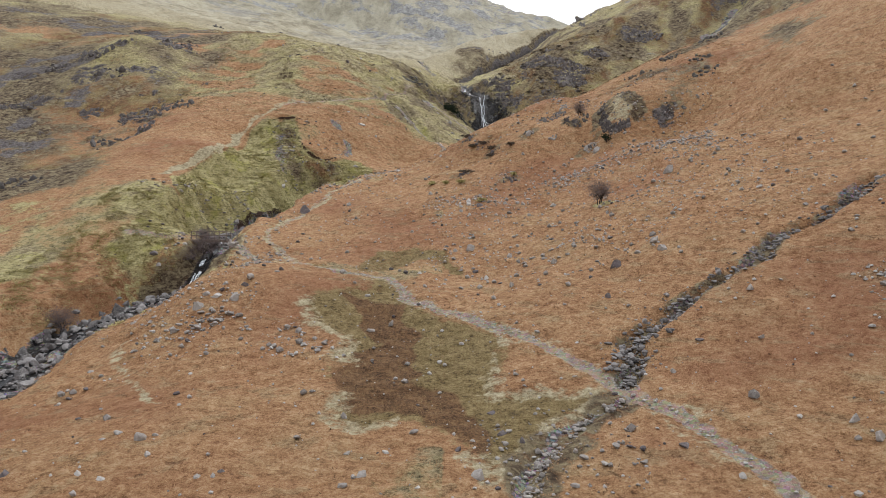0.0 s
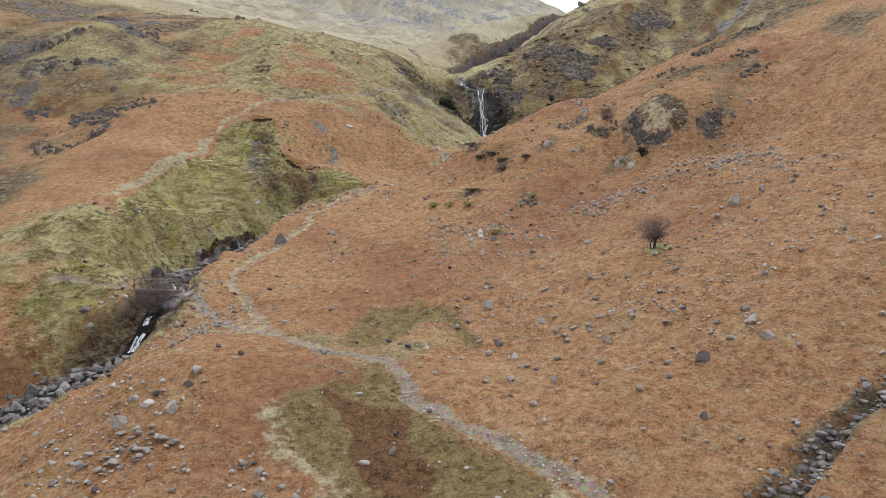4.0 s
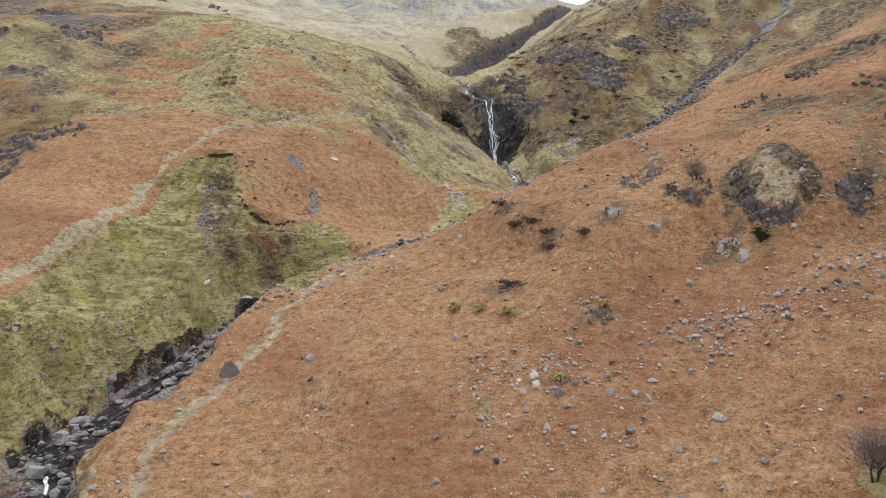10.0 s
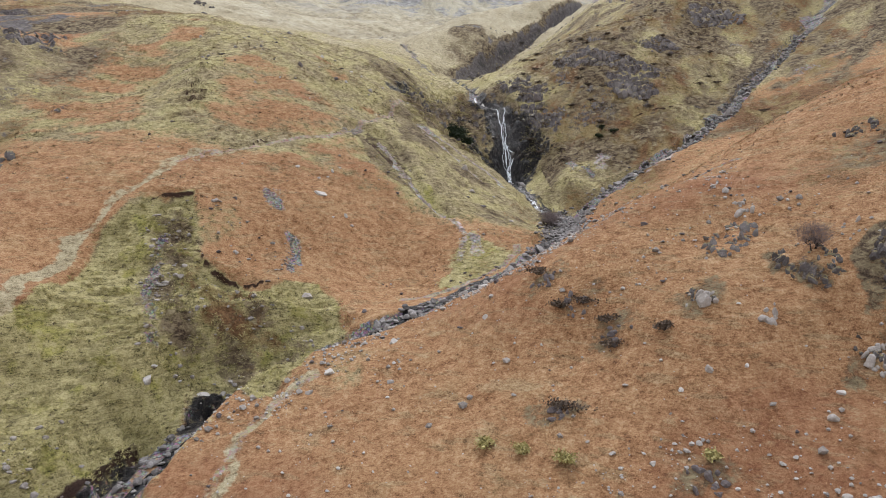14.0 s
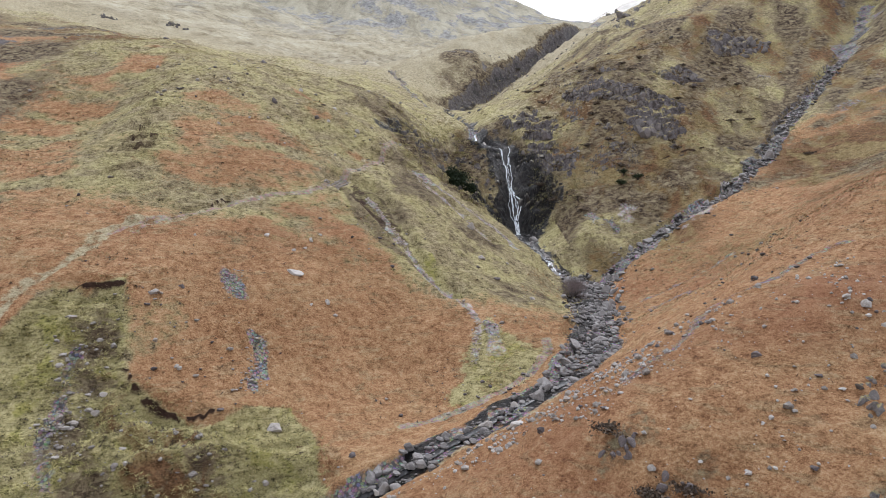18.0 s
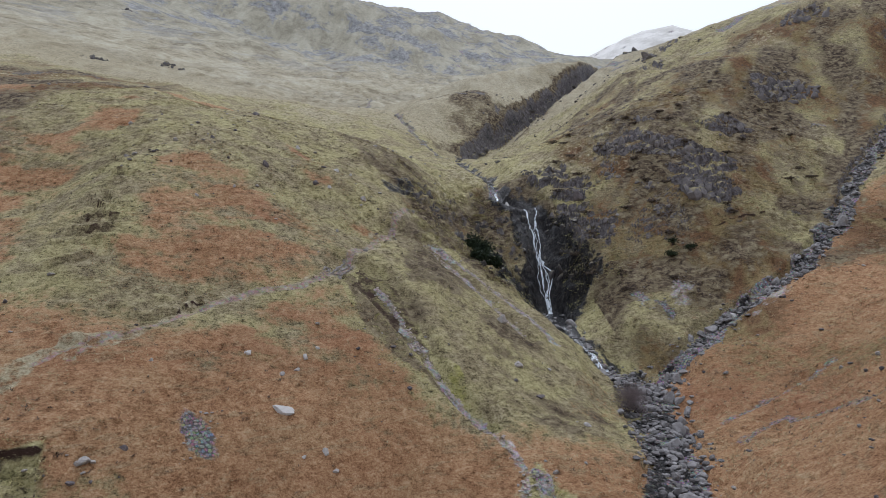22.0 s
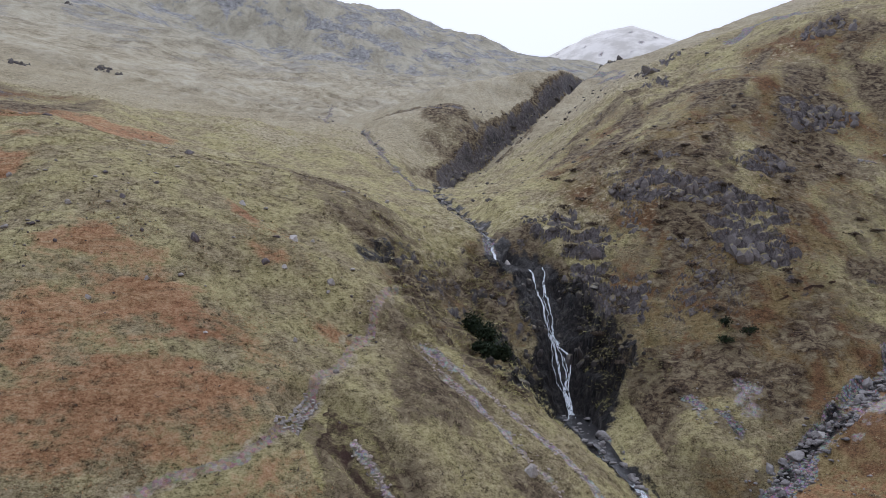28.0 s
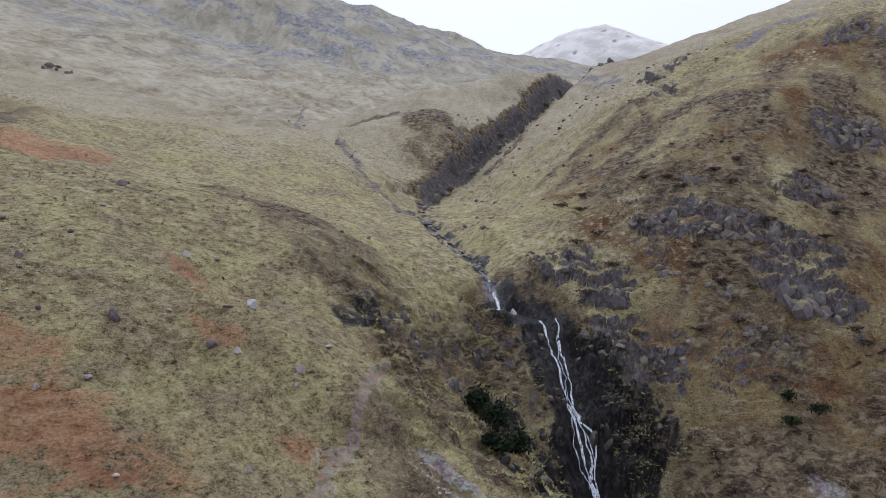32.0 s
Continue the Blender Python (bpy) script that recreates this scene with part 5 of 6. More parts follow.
def scatter(name, label, spots, sizes, material, shapes, sink=0.1, kind="stuff", category="stones", squash=1.0):
    """Many small stones in one mesh."""
    z = surface(spots[:, 0], spots[:, 1])
    verts, faces, at = [], [], 0
    for (x, y), h, s in zip(spots, z, sizes):
        v, f = shapes[int(rng.integers(len(shapes)))]
        a = rng.uniform(0, 6.3)
        c, q = np.cos(a), np.sin(a)
        w = v @ np.array([[c, q, 0], [-q, c, 0], [0, 0, squash]]) * s
        verts.append(w + [x, y, h + s * (0.3 - sink)])
        faces.append(np.asarray(f) + at)
        at += len(v)
    me = mesh_of(name, np.concatenate(verts), np.concatenate(faces), material, True)
    return tagged(new(name, me), label, category, kind=kind)


def spots_in(n, x0, x1, y0, y1, weight):
    """n places in a rectangle, thinned by a weight from 0 to 1."""
    x, y = rng.uniform(x0, x1, n * 6), rng.uniform(y0, y1, n * 6)
    keep = rng.uniform(size=len(x)) < weight(x, y)
    return np.stack([x[keep], y[keep]], 1)[:n]


def stone_patches(x, y):
    return np.clip(0.05 + 0.95 * smooth(0.3, 0.85, rough(x, y, 11, 4, 101)), 0, 1) * (1 - 0.6 * smooth(95, 120, y) * smooth(5, 15, x)) * (1 - inside(GREEN_BANK, x, y, 1)) * (along(BECK, x, y)[0] > 3) * (1 - 0.65 * (x < -13) * (y < 78))


sizes = lambda n, lo, hi: lo + (hi - lo) * rng.uniform(size=n) ** 3
p = np.concatenate([spots_in(6800, -30, 45, 26, 135, stone_patches), spots_in(1500, -2, 36, 62, 106, lambda x, y: 0.12 + 0.6 * smooth(-0.3, 0.9, rough(x, y, 6, 4, 103)))])
scatter("pale_stones", "small pale stones strewn over bracken", p, sizes(len(p), 0.08, 0.34), PALE_ROCK, GRIT)
p = np.concatenate([spots_in(2600, -34, 50, 26, 135, stone_patches), spots_in(500, -2, 36, 62, 108, lambda x, y: 0.08 + 0.7 * smooth(0.0, 0.9, rough(x, y, 5, 4, 105)))])
scatter("grey_stones", "small grey stones strewn over bracken", p, sizes(len(p), 0.1, 0.6), GREY_ROCK, GRIT)
p = spots_in(900, -70, 70, 135, 240, lambda x, y: 0.5 * stone_patches(x, y))
scatter("fell_stones", "small grey stones strewn over upper fell", p, sizes(len(p), 0.15, 0.7), GREY_ROCK, PEBBLES)
p = spots_in(700, -40, 45, 26, 200, stone_patches)
scatter("dark_stones", "small dark stones strewn over turf", p, sizes(len(p), 0.15, 0.6), DARK_ROCK, PEBBLES)


def line_spots(line, n, spread, lo=0, hi=None):
    hi = len(line) - 1 if hi is None else hi
    d = np.cumsum([0] + [math.dist(line[i][:2], line[i + 1][:2]) for i in range(len(line) - 1)])
    s = rng.uniform(d[lo], d[hi], n)
    x, y = np.interp(s, d, [q[0] for q in line]), np.interp(s, d, [q[1] for q in line])
    if len(line[0]) > 3:
        spread = spread * np.interp(s, d, [q[3] for q in line])
    return np.stack([x, y], 1) + np.clip(rng.normal(size=(n, 2)), -1.6, 1.6) * np.reshape(spread, (-1, 1)) * 0.7


beck_meshes = boulder_meshes(BECK_ROCK)
for line, n, lo, hi in ((BECK, 80, 2, 22), (BECK_UPPER, 48, 0, 5), (GILL, 38, 0, 6), (BECK_UPPER, 8, 6, 8)):
    for x, y in line_spots(line, n, 0.95, lo, hi):
        if 80 < y < 88 and x < -20:
            continue
        set_boulder(beck_meshes, x, y, 0.4 + 1.3 * rng.uniform() ** 2.0, "grey water-worn boulder lying in the rocky beck bed", "boulders in the beck", sink=0.2)
for line, n, lo, hi, s in ((BECK, 1700, 2, 22, 0.85), (BECK_UPPER, 1400, 0, 5, 0.9), (GILL, 1300, 0, 7, 0.9), (BECK_UPPER, 160, 5, 9, 0.7), (BECK_UPPER, 320, 14, 18, 0.8)):
    p = line_spots(line, n, s, lo, hi)
    p = p[~((p[:, 1] > 80.3) & (p[:, 1] < 88) & (p[:, 0] < -20))]
    scatter("beck_stones", "grey cobbles and broken stones filling the beck", p, sizes(len(p), 0.12, 0.85), BECK_ROCK, PEBBLES)
p = line_spots(BECK, 420, 0.95, 2, 8)
p = p[p[:, 1] < 80.3]
scatter("beck_boulders", "grey rounded boulders packed along the lower beck", p, sizes(len(p), 0.3, 1.3), BECK_ROCK, STONES, sink=0.16)
p = np.concatenate([line_spots(SIDE_GULLY, 700, 0.75), line_spots(SIDE_GULLY, 260, 1.4, 0, 2)])
scatter("gully_stones", "dark broken stones lying in a dry gully", p, sizes(len(p), 0.1, 0.6), BECK_ROCK, PEBBLES)
p = np.concatenate([line_spots(DRAIN, 140, 0.4), spots_in(130, 2, 10, 32, 42, lambda x, y: 1 + 0 * x)])
scatter("drain_stones", "grey stones along a wet drain", p, sizes(len(p), 0.12, 0.45), GREY_ROCK, PEBBLES)
p = np.concatenate([line_spots(MAIN_PATH, 520, 0.36), line_spots(MAIN_PATH, 160, 1.0, 8, 14)])
scatter("path_stones", "loose pale stones on the footpath", p, sizes(len(p), 0.07, 0.26), PALE_ROCK, GRIT, squash=0.7)
p = np.concatenate([np.array([[sx, sy]]) + rng.normal(size=(45, 2)) * [0.6, 0.9] for sx, sy in SCREE_PTS])
scatter("scree_stones", "patches of loose grey scree", p, sizes(len(p), 0.1, 0.4), GREY_ROCK, GRIT, squash=0.7)
p = np.concatenate([line_spots(EROSION[1:], 420, 0.35), line_spots(EROSION_TAIL, 200, 0.4), line_spots(RIM_SCAR, 420, 0.7), line_spots(RIM_EDGE, 420, 0.5)])
scatter("rubble_stones", "pale rubble in an eroded gully", p, sizes(len(p), 0.06, 0.34), RUBBLE, GRIT, squash=0.7)
p = np.array([-19.5, 57.5]) + rng.normal(size=(70, 2)) * [1.5, 1.1]
scatter("pile_stones", "spread of grey boulders above the beck", p, sizes(len(p), 0.2, 0.7), GREY_ROCK, PEBBLES)


CHUNK_MESHES = {}


def rock_block(root, px, py, size, material, sink=0.3, tall=1.0):
    """One jointed block sunk in the ground, a part of its outcrop."""
    if material.name not in CHUNK_MESHES:
        CHUNK_MESHES[material.name] = [mesh_of("rock_block", v, f, material, True) for v, f in CHUNKS]
    ob = new("rock_block", CHUNK_MESHES[material.name][int(rng.integers(len(CHUNKS)))])
    ob.parent = root
    x, y, z = root.location
    s = size * rng.uniform(0.7, 1.3, 3) * [1, 1, tall]
    ob.matrix_local = Matrix.LocRotScale((px - x, py - y, ground_at(px, py) - z + size * tall * (0.5 - sink) - 0.25 * size), Euler((rng.normal() * 0.3, rng.normal() * 0.3, rng.uniform(0, 6.3))), s)


def crag(x, y, wide, tall, deep, material, label, blocks, name="rock_outcrop", group="rock outcrops", turn=None, ahead=0.0, sink=0.3):
    """An outcrop: jointed blocks along the slope, each a part."""
    e = 1.0
    gx = (ground_at(x + e, y) - ground_at(x - e, y)) / (2 * e)
    gy = (ground_at(x, y + e) - ground_at(x, y - e)) / (2 * e)
    face = math.atan2(-gy, -gx) if turn is None else math.radians(turn)
    root = base(name, x, y, ground_at(x, y), label, "rock outcrop", group)
    away = np.array([math.cos(face), math.sin(face)])
    side = np.array([-away[1], away[0]])
    for i in range(blocks):
        u, v = np.clip(rng.normal() * 0.26, -0.5, 0.5) * wide, rng.uniform(-0.5, 0.5) * deep + ahead
        px, py = np.array([x, y]) + side * u + away * v
        size = (0.35 + 0.65 * rng.uniform() ** 1.6) * (0.35 * tall + 0.1 * wide + 0.25)
        rock_block(root, px, py, size, material, sink, 1.25)
    return root


def outcrop(poly, material, edge, top, size, label):
    """A rocky hump: blocks round the foot of its faces and a few through the turf on top."""
    px, py = np.mean([q[0] for q in poly]), np.mean([q[1] for q in poly])
    root = base("rock_outcrop", px, py, ground_at(px, py), label, "rock outcrop", "rock outcrops")
    ring = poly[:6]
    for x, y in line_spots(ring, edge, 0.4):
        rock_block(root, x + (px - x) * 0.05, y + (py - y) * 0.05, size * rng.uniform(0.4, 1.35), material, 0.5, 1.5)
    for x, y in spots_in(top, px - 3, px + 3, py - 4, py + 4, lambda x, y: inside(poly, x, y, 0.3)):
        rock_block(root, x, y, size * rng.uniform(0.25, 1.0), CRAG_ROCK, 0.5, 0.9)


outcrop(OUTCROP, SHADED_CRAG, 80, 60, 0.5, "grassy outcrop with dark jointed rock faces")
outcrop(OUTCROP_MID, SHADED_CRAG, 44, 14, 0.45, "weathered outcrop with a dark rock face")
outcrop(OUTCROP_TOP, CRAG_ROCK, 40, 34, 0.55, "cluster of grey weathered bedrock on the spur")
for i, (x, y) in enumerate(CRAGS_SPUR[3:]):
    wide, tall, deep, n = (4.4, 0.1, 2.4, 14) if i == 0 else (2.2, 0.4, 1.5, 12) if i < 8 else (4.5, 0.7, 2.4, 20)
    crag(x, y, wide, tall, deep, DARK_ROCK if 1 <= i < 8 and i not in (5, 6) else FELL_CRAG, "weathered grey outcrop with dry grass on its ledges", n)
for x, y, n in ((13.7, 113.9, 12), (17.3, 112.3, 9), (22.3, 107.9, 26), (24.9, 116, 8), (20.6, 124.4, 9)):
    crag(x, y, 2.4, 0.2, 1.6, GREY_ROCK, "spread of broken grey rocks on the bracken slope", n, "rock_pile", "rock piles")
for i, (x, y) in enumerate(CRAGS_N):
    wide, tall, deep, n = [(7, 1.8, 1.4, 30), (6, 2.0, 1.4, 30), (5, 1.2, 1.5, 18), (6, 2.6, 1.6, 34), (5, 1.4, 2, 18)][i] if i < 5 else (4.5, 0.8, 1.6, 14) if i < 13 else (10, 2, 4, 24)
    crag(x, y, wide, tall, deep, CRAG_ROCK, "dark jointed crag on the heathery hillside", n, sink=0.35)
for x, y in CRAGS_W:
    s = 1 if y < 240 else 1.3
    crag(x, y, 8 * s, 1.4 * s, 4 * s, FELL_CRAG, "broken dark crag on the bracken fell", 22, sink=0.4)
for i, (x, y) in enumerate(CLIFF_N):
    crag(x, y, 4.5, 1.3, 1.6, WET_ROCK if i < 12 else FELL_CRAG, "dark wet rock wall beside the waterfall", 12, "gorge_wall", "walls of the gorge", sink=0.45)
for i in range(1, 6):
    (ax, ay), (bx, by) = RAVINE[i - 1][:2], RAVINE[i][:2]
    root = base("ravine_wall", (ax + bx) / 2, (ay + by) / 2, ground_at((ax + bx) / 2, (ay + by) / 2), "dark jointed rock wall of the ravine", "rock wall", "walls of the ravine")
    length = math.dist((ax, ay), (bx, by))
    for _ in range(9):
        s, off = rng.uniform(), rng.uniform(1.2, 2.6)
        rock_block(root, ax + (bx - ax) * s - (by - ay) / length * off, ay + (by - ay) * s + (bx - ax) / length * off, rng.uniform(1.2, 3.0), FELL_CRAG, 0.75, 0.8)
crag(66, 354, 17, 3.5, 3, FELL_CRAG, "dark rock wall at the head of the ravine", 34, "ravine_wall", "walls of the ravine", turn=-100, sink=0.5)

# ---- water ----


def ribbon(line, width, lift, name, material, label, category="water", parent=None, ragged=0.3, seed=0, step=0.5, hug=True):
    """A strip of water laid along a line on the ground."""
    d = np.cumsum([0] + [math.dist(line[i][:2], line[i + 1][:2]) for i in range(len(line) - 1)])
    s = np.linspace(0, d[-1], max(4, int(d[-1] / step)))
    x, y = np.interp(s, d, [q[0] for q in line]), np.interp(s, d, [q[1] for q in line])
    w = np.interp(s, d, width) if np.ndim(width) else np.full(len(s), width)
    tx, ty = np.gradient(x), np.gradient(y)
    n = np.hypot(tx, ty)
    nx, ny = ty / n, -tx / n
    sway = 0.35 * grain(s, s * 0 + 3, 1.1, seed + 2) + 0.15 * grain(s, s * 0 + 8, 0.45, seed + 3) if parent else 0 * s
    x, y = x + nx * sway, y + ny * sway
    w1, w2 = w * (1 + ragged * grain(s, s * 0, 0.8, seed)), w * (1 + ragged * grain(s, s * 0 + 5, 0.9, seed + 1))
    rows = 5
    verts = []
    for k in range(rows):
        u = k / (rows - 1) * 2 - 1
        off = np.where(u < 0, u * w1, u * w2) / 2
        px, py = x + nx * off, y + ny * off
        z = (surface(px, py) if hug else np.interp(s, d, [q[2] for q in line])) + lift + 0.05 * (1 - u * u)
        verts.append(np.stack([px, py, z], 1))
    v = np.stack(verts, 1).reshape(-1, 3)
    faces = [(i * rows + k, i * rows + k + 1, (i + 1) * rows + k + 1, (i + 1) * rows + k) for i in range(len(s) - 1) for k in range(rows - 1)]
    ob = new(name, mesh_of(name, v, faces, material))
    if parent:
        ob.parent = parent
        ob.matrix_parent_inverse = parent.matrix_world.inverted()
        return tagged(ob, label)
    return tagged(ob, label, category, kind="structure")


bpy.context.view_layer.update()
ribbon(BECK[:8], 1.3, 0.12, "water_lower_beck", WATER, "dark shallow beck water running among boulders", hug=False)
ribbon(BECK[9:13], [0.6, 0.8, 0.9, 0.4], 0.12, "water_beck", WATER, "dark shallow beck water running among boulders", hug=False)
ribbon(BECK[12:19], [0.3, 0.6, 0.7, 0.7, 0.6, 0.5, 0.3], 0.06, "water_gorge_beck", WATER, "dark beck water in a narrow rocky cut", hug=False)
ribbon(BECK[19:], 0.7, 0.1, "water_upper_beck", WATER, "dark beck water threading between boulders", hug=False)
ribbon(BECK_UPPER[6:10], [1.2, 1.8, 3.4, 2.6], 0.2, "water_pool", WATER, "dark plunge pool below the waterfall", hug=False)
ribbon(BECK_UPPER[14:], 0.45, 0.12, "water_high_beck", RAPID, "small beck above the waterfall", hug=False)


def waterfall(strands, label, lift=0.1):
    x, y = strands[0][0][0][:2]
    root = base("waterfall", x, y, ground_at(x, y), label, "waterfall")
    bpy.context.view_layer.update()
    for i, (line, width) in enumerate(strands):
        ribbon(line, width, lift + 0.03 * i, "water_strand", WHITE_WATER, "", parent=root, ragged=0.85, seed=200 + 7 * i, step=0.25)
    return root


STRAND_A = [(11.1, 216.2), (11.2, 213.5), (11.3, 211.4), (11.0, 209.9), (11.0, 208.3), (11.7, 207.0), (11.4, 205.5), (11.4, 203.8), (11.6, 202), (11.4, 199.6)]
STRAND_B = [(12.1, 215.7), (12.2, 213.6), (12.3, 211.5), (12.0, 209.5), (11.8, 208.1), (12.0, 206.9), (12.7, 205.9), (12.6, 204.1), (11.9, 202.4), (11.7, 200)]
STRAND_C = [(11.0, 208.6), (11.5, 207.4), (11.9, 206.0), (12.0, 204.5), (11.9, 203)]
waterfall([(STRAND_A, [0.34, 0.22, 0.26, 0.22, 0.26, 0.3, 0.22, 0.24, 0.28, 0.5]), (STRAND_B, [0.12, 0.2, 0.14, 0.2, 0.14, 0.2, 0.1, 0.2, 0.14, 0.2]), (STRAND_C, 0.14)] + [([(qx + dx, qy) for qx, qy in line[a:b]], wd) for line, a, b, dx, wd in ((STRAND_A, 1, 6, 0.35, 0.09), (STRAND_B, 3, 9, -0.4, 0.08), (STRAND_A, 5, 10, -0.3, 0.09))], "tall thin white waterfall braiding down dark rock")
waterfall([([(7.0, 220.6), (6.95, 219.2), (6.9, 217.6), (6.8, 216.8)], [0.3, 0.4, 0.6, 0.8])], "small white cascade above the main waterfall")
waterfall([([(13.4, 187.6), (13.7, 186.4), (14.4, 184.8), (15.0, 183.8)], [0.4, 0.7, 0.8, 0.6]), ([(13.0, 187.2), (13.5, 185.6), (14.2, 184.4)], 0.25)], "white cascade running into the boulder-filled beck")
waterfall([([(-27.75, 84.0), (-27.8, 83.4), (-27.95, 82.9)], [0.3, 0.6, 0.8]), ([(-28.2, 82.5), (-28.5, 82.0), (-28.9, 81.3)], [0.4, 0.6, 0.8]), ([(-28.45, 82.3), (-28.85, 81.8), (-29.15, 81.2)], [0.2, 0.4, 0.5])], "white cascade below the wooden footbridge", 0.15)
waterfall([([(-28.6, 92.6), (-28.3, 91.6), (-27.9, 90.8)], [0.2, 0.26, 0.2]), ([(-29.2, 92.6), (-29.0, 91.8)], 0.14)], "low white rapid above the wooden footbridge")


# ---- footbridge, stake and stone steps ----


def box(bm, x, y, z, sx, sy, sz, rz=0.0, bevel=0.0):
    r = bmesh.ops.create_cube(bm, size=1, matrix=Matrix.LocRotScale((x, y, z), Euler((0, 0, rz)), (sx, sy, sz)))
    if bevel:
        bmesh.ops.bevel(bm, geom=list({e for v in r["verts"] for e in v.link_edges}), offset=bevel, segments=1, affect="EDGES")


def plain(name, size, material, parent, at, rz=0.0, bevel=0.01, tilt=0.0):
    bm = bmesh.new()
    box(bm, 0, 0, 0, *size, bevel=bevel)
    ob = part(name, bm, material, parent)
    ob.matrix_local = pose(*at, tilt, 0, rz)
    return ob


bridge = base("footbridge", -27.75, 85.7, 58.15, "weathered timber footbridge with handrails across the beck", "footbridge", turn=-13)
for y in (-0.42, 0.42):
    plain("beam", (4.9, 0.14, 0.26), TIMBER, bridge, (0, y, -0.2))
for i in range(26):
    plain("plank", (0.165, 1.0, 0.045), TIMBER, bridge, (-2.33 + i * 0.186, 0, -0.04 + 0.004 * (i % 3)))
for y in (-0.52, 0.52):
    for x in (-2.3, -0.77, 0.77, 2.3):
        plain("post", (0.09, 0.09, 1.05), TIMBER, bridge, (x, y, 0.4))
    plain("handrail", (4.8, 0.1, 0.06), TIMBER, bridge, (0, y, 0.94))
    plain("middle_rail", (4.8, 0.04, 0.09), TIMBER, bridge, (0, y * 1.06, 0.5))
for x in (-2.7, 2.7):
    for i in range(5):
        v, f = STONES[i]
        ob = new("abutment_stone", mesh_of("abutment_stone", v * [0.8, 0.7, 0.8], f, GREY_ROCK, True))
        ob.parent = bridge
        ob.location = (x + rng.normal() * 0.15, -0.6 + 0.3 * i, -0.45 + rng.normal() * 0.1)

stake = base("fence_stake", -26, 90.4, ground_at(-26, 90.4), "lone leaning wooden stake beside the beck", "stake")
plain("post", (0.09, 0.09, 1.7), TIMBER, stake, (0, 0, 0.75), tilt=4)

steps = base("stone_steps", -15.2, 175, ground_at(-15.2, 175), "pitched stone steps laid into the footpath", "steps")
slab = [mesh_of("step_stone", v * [0.42, 0.3, 0.25], f, GREY_ROCK, True) for v, f in STONES[:5]]
for i in range(24):
    for side in (-0.45, 0.0, 0.45):
        s = i / 23
        x, y = -16.1 + 1.7 * s + side * 0.85, 172.8 + 4.6 * s - side * 0.25
        ob = new("step_stone", slab[(i + int(side * 10)) % 5])
        ob.parent = steps
        ob.matrix_local = pose(x + 15.2 + rng.normal() * 0.07, y - 175 + rng.normal() * 0.05, ground_at(x, y) + 0.04 - steps.location.z, 0, 0, rng.uniform(-25, 25) - 15)


# ---- trees and shrubs ----


def limb(verts, faces, a, b, ra, rb, sides=5):
    ax, ay, az, bx, by, bz = *map(float, a), *map(float, b)
    dx, dy, dz = bx - ax, by - ay, bz - az
    n = math.sqrt(dx * dx + dy * dy + dz * dz) + 1e-9
    dx, dy, dz = dx / n, dy / n, dz / n
    ux, uy, uz = dy * 0.2 - dz * 0.7, dz * 0.3 - dx * 0.2, dx * 0.7 - dy * 0.3
    n = math.sqrt(ux * ux + uy * uy + uz * uz) + 1e-9
    ux, uy, uz = ux / n, uy / n, uz / n
    vx, vy, vz = dy * uz - dz * uy, dz * ux - dx * uz, dx * uy - dy * ux
    at = len(verts)
    for cx, cy, cz, r in ((ax, ay, az, ra), (bx, by, bz, rb)):
        for i in range(sides):
            t = 2 * math.pi * i / sides
            p, q = r * math.cos(t), r * math.sin(t)
            verts.append((cx + p * ux + q * vx, cy + p * uy + q * vy, cz + p * uz + q * vz))
    for i in range(sides):
        j = (i + 1) % sides
        faces.append((at + i, at + j, at + sides + j, at + sides + i))


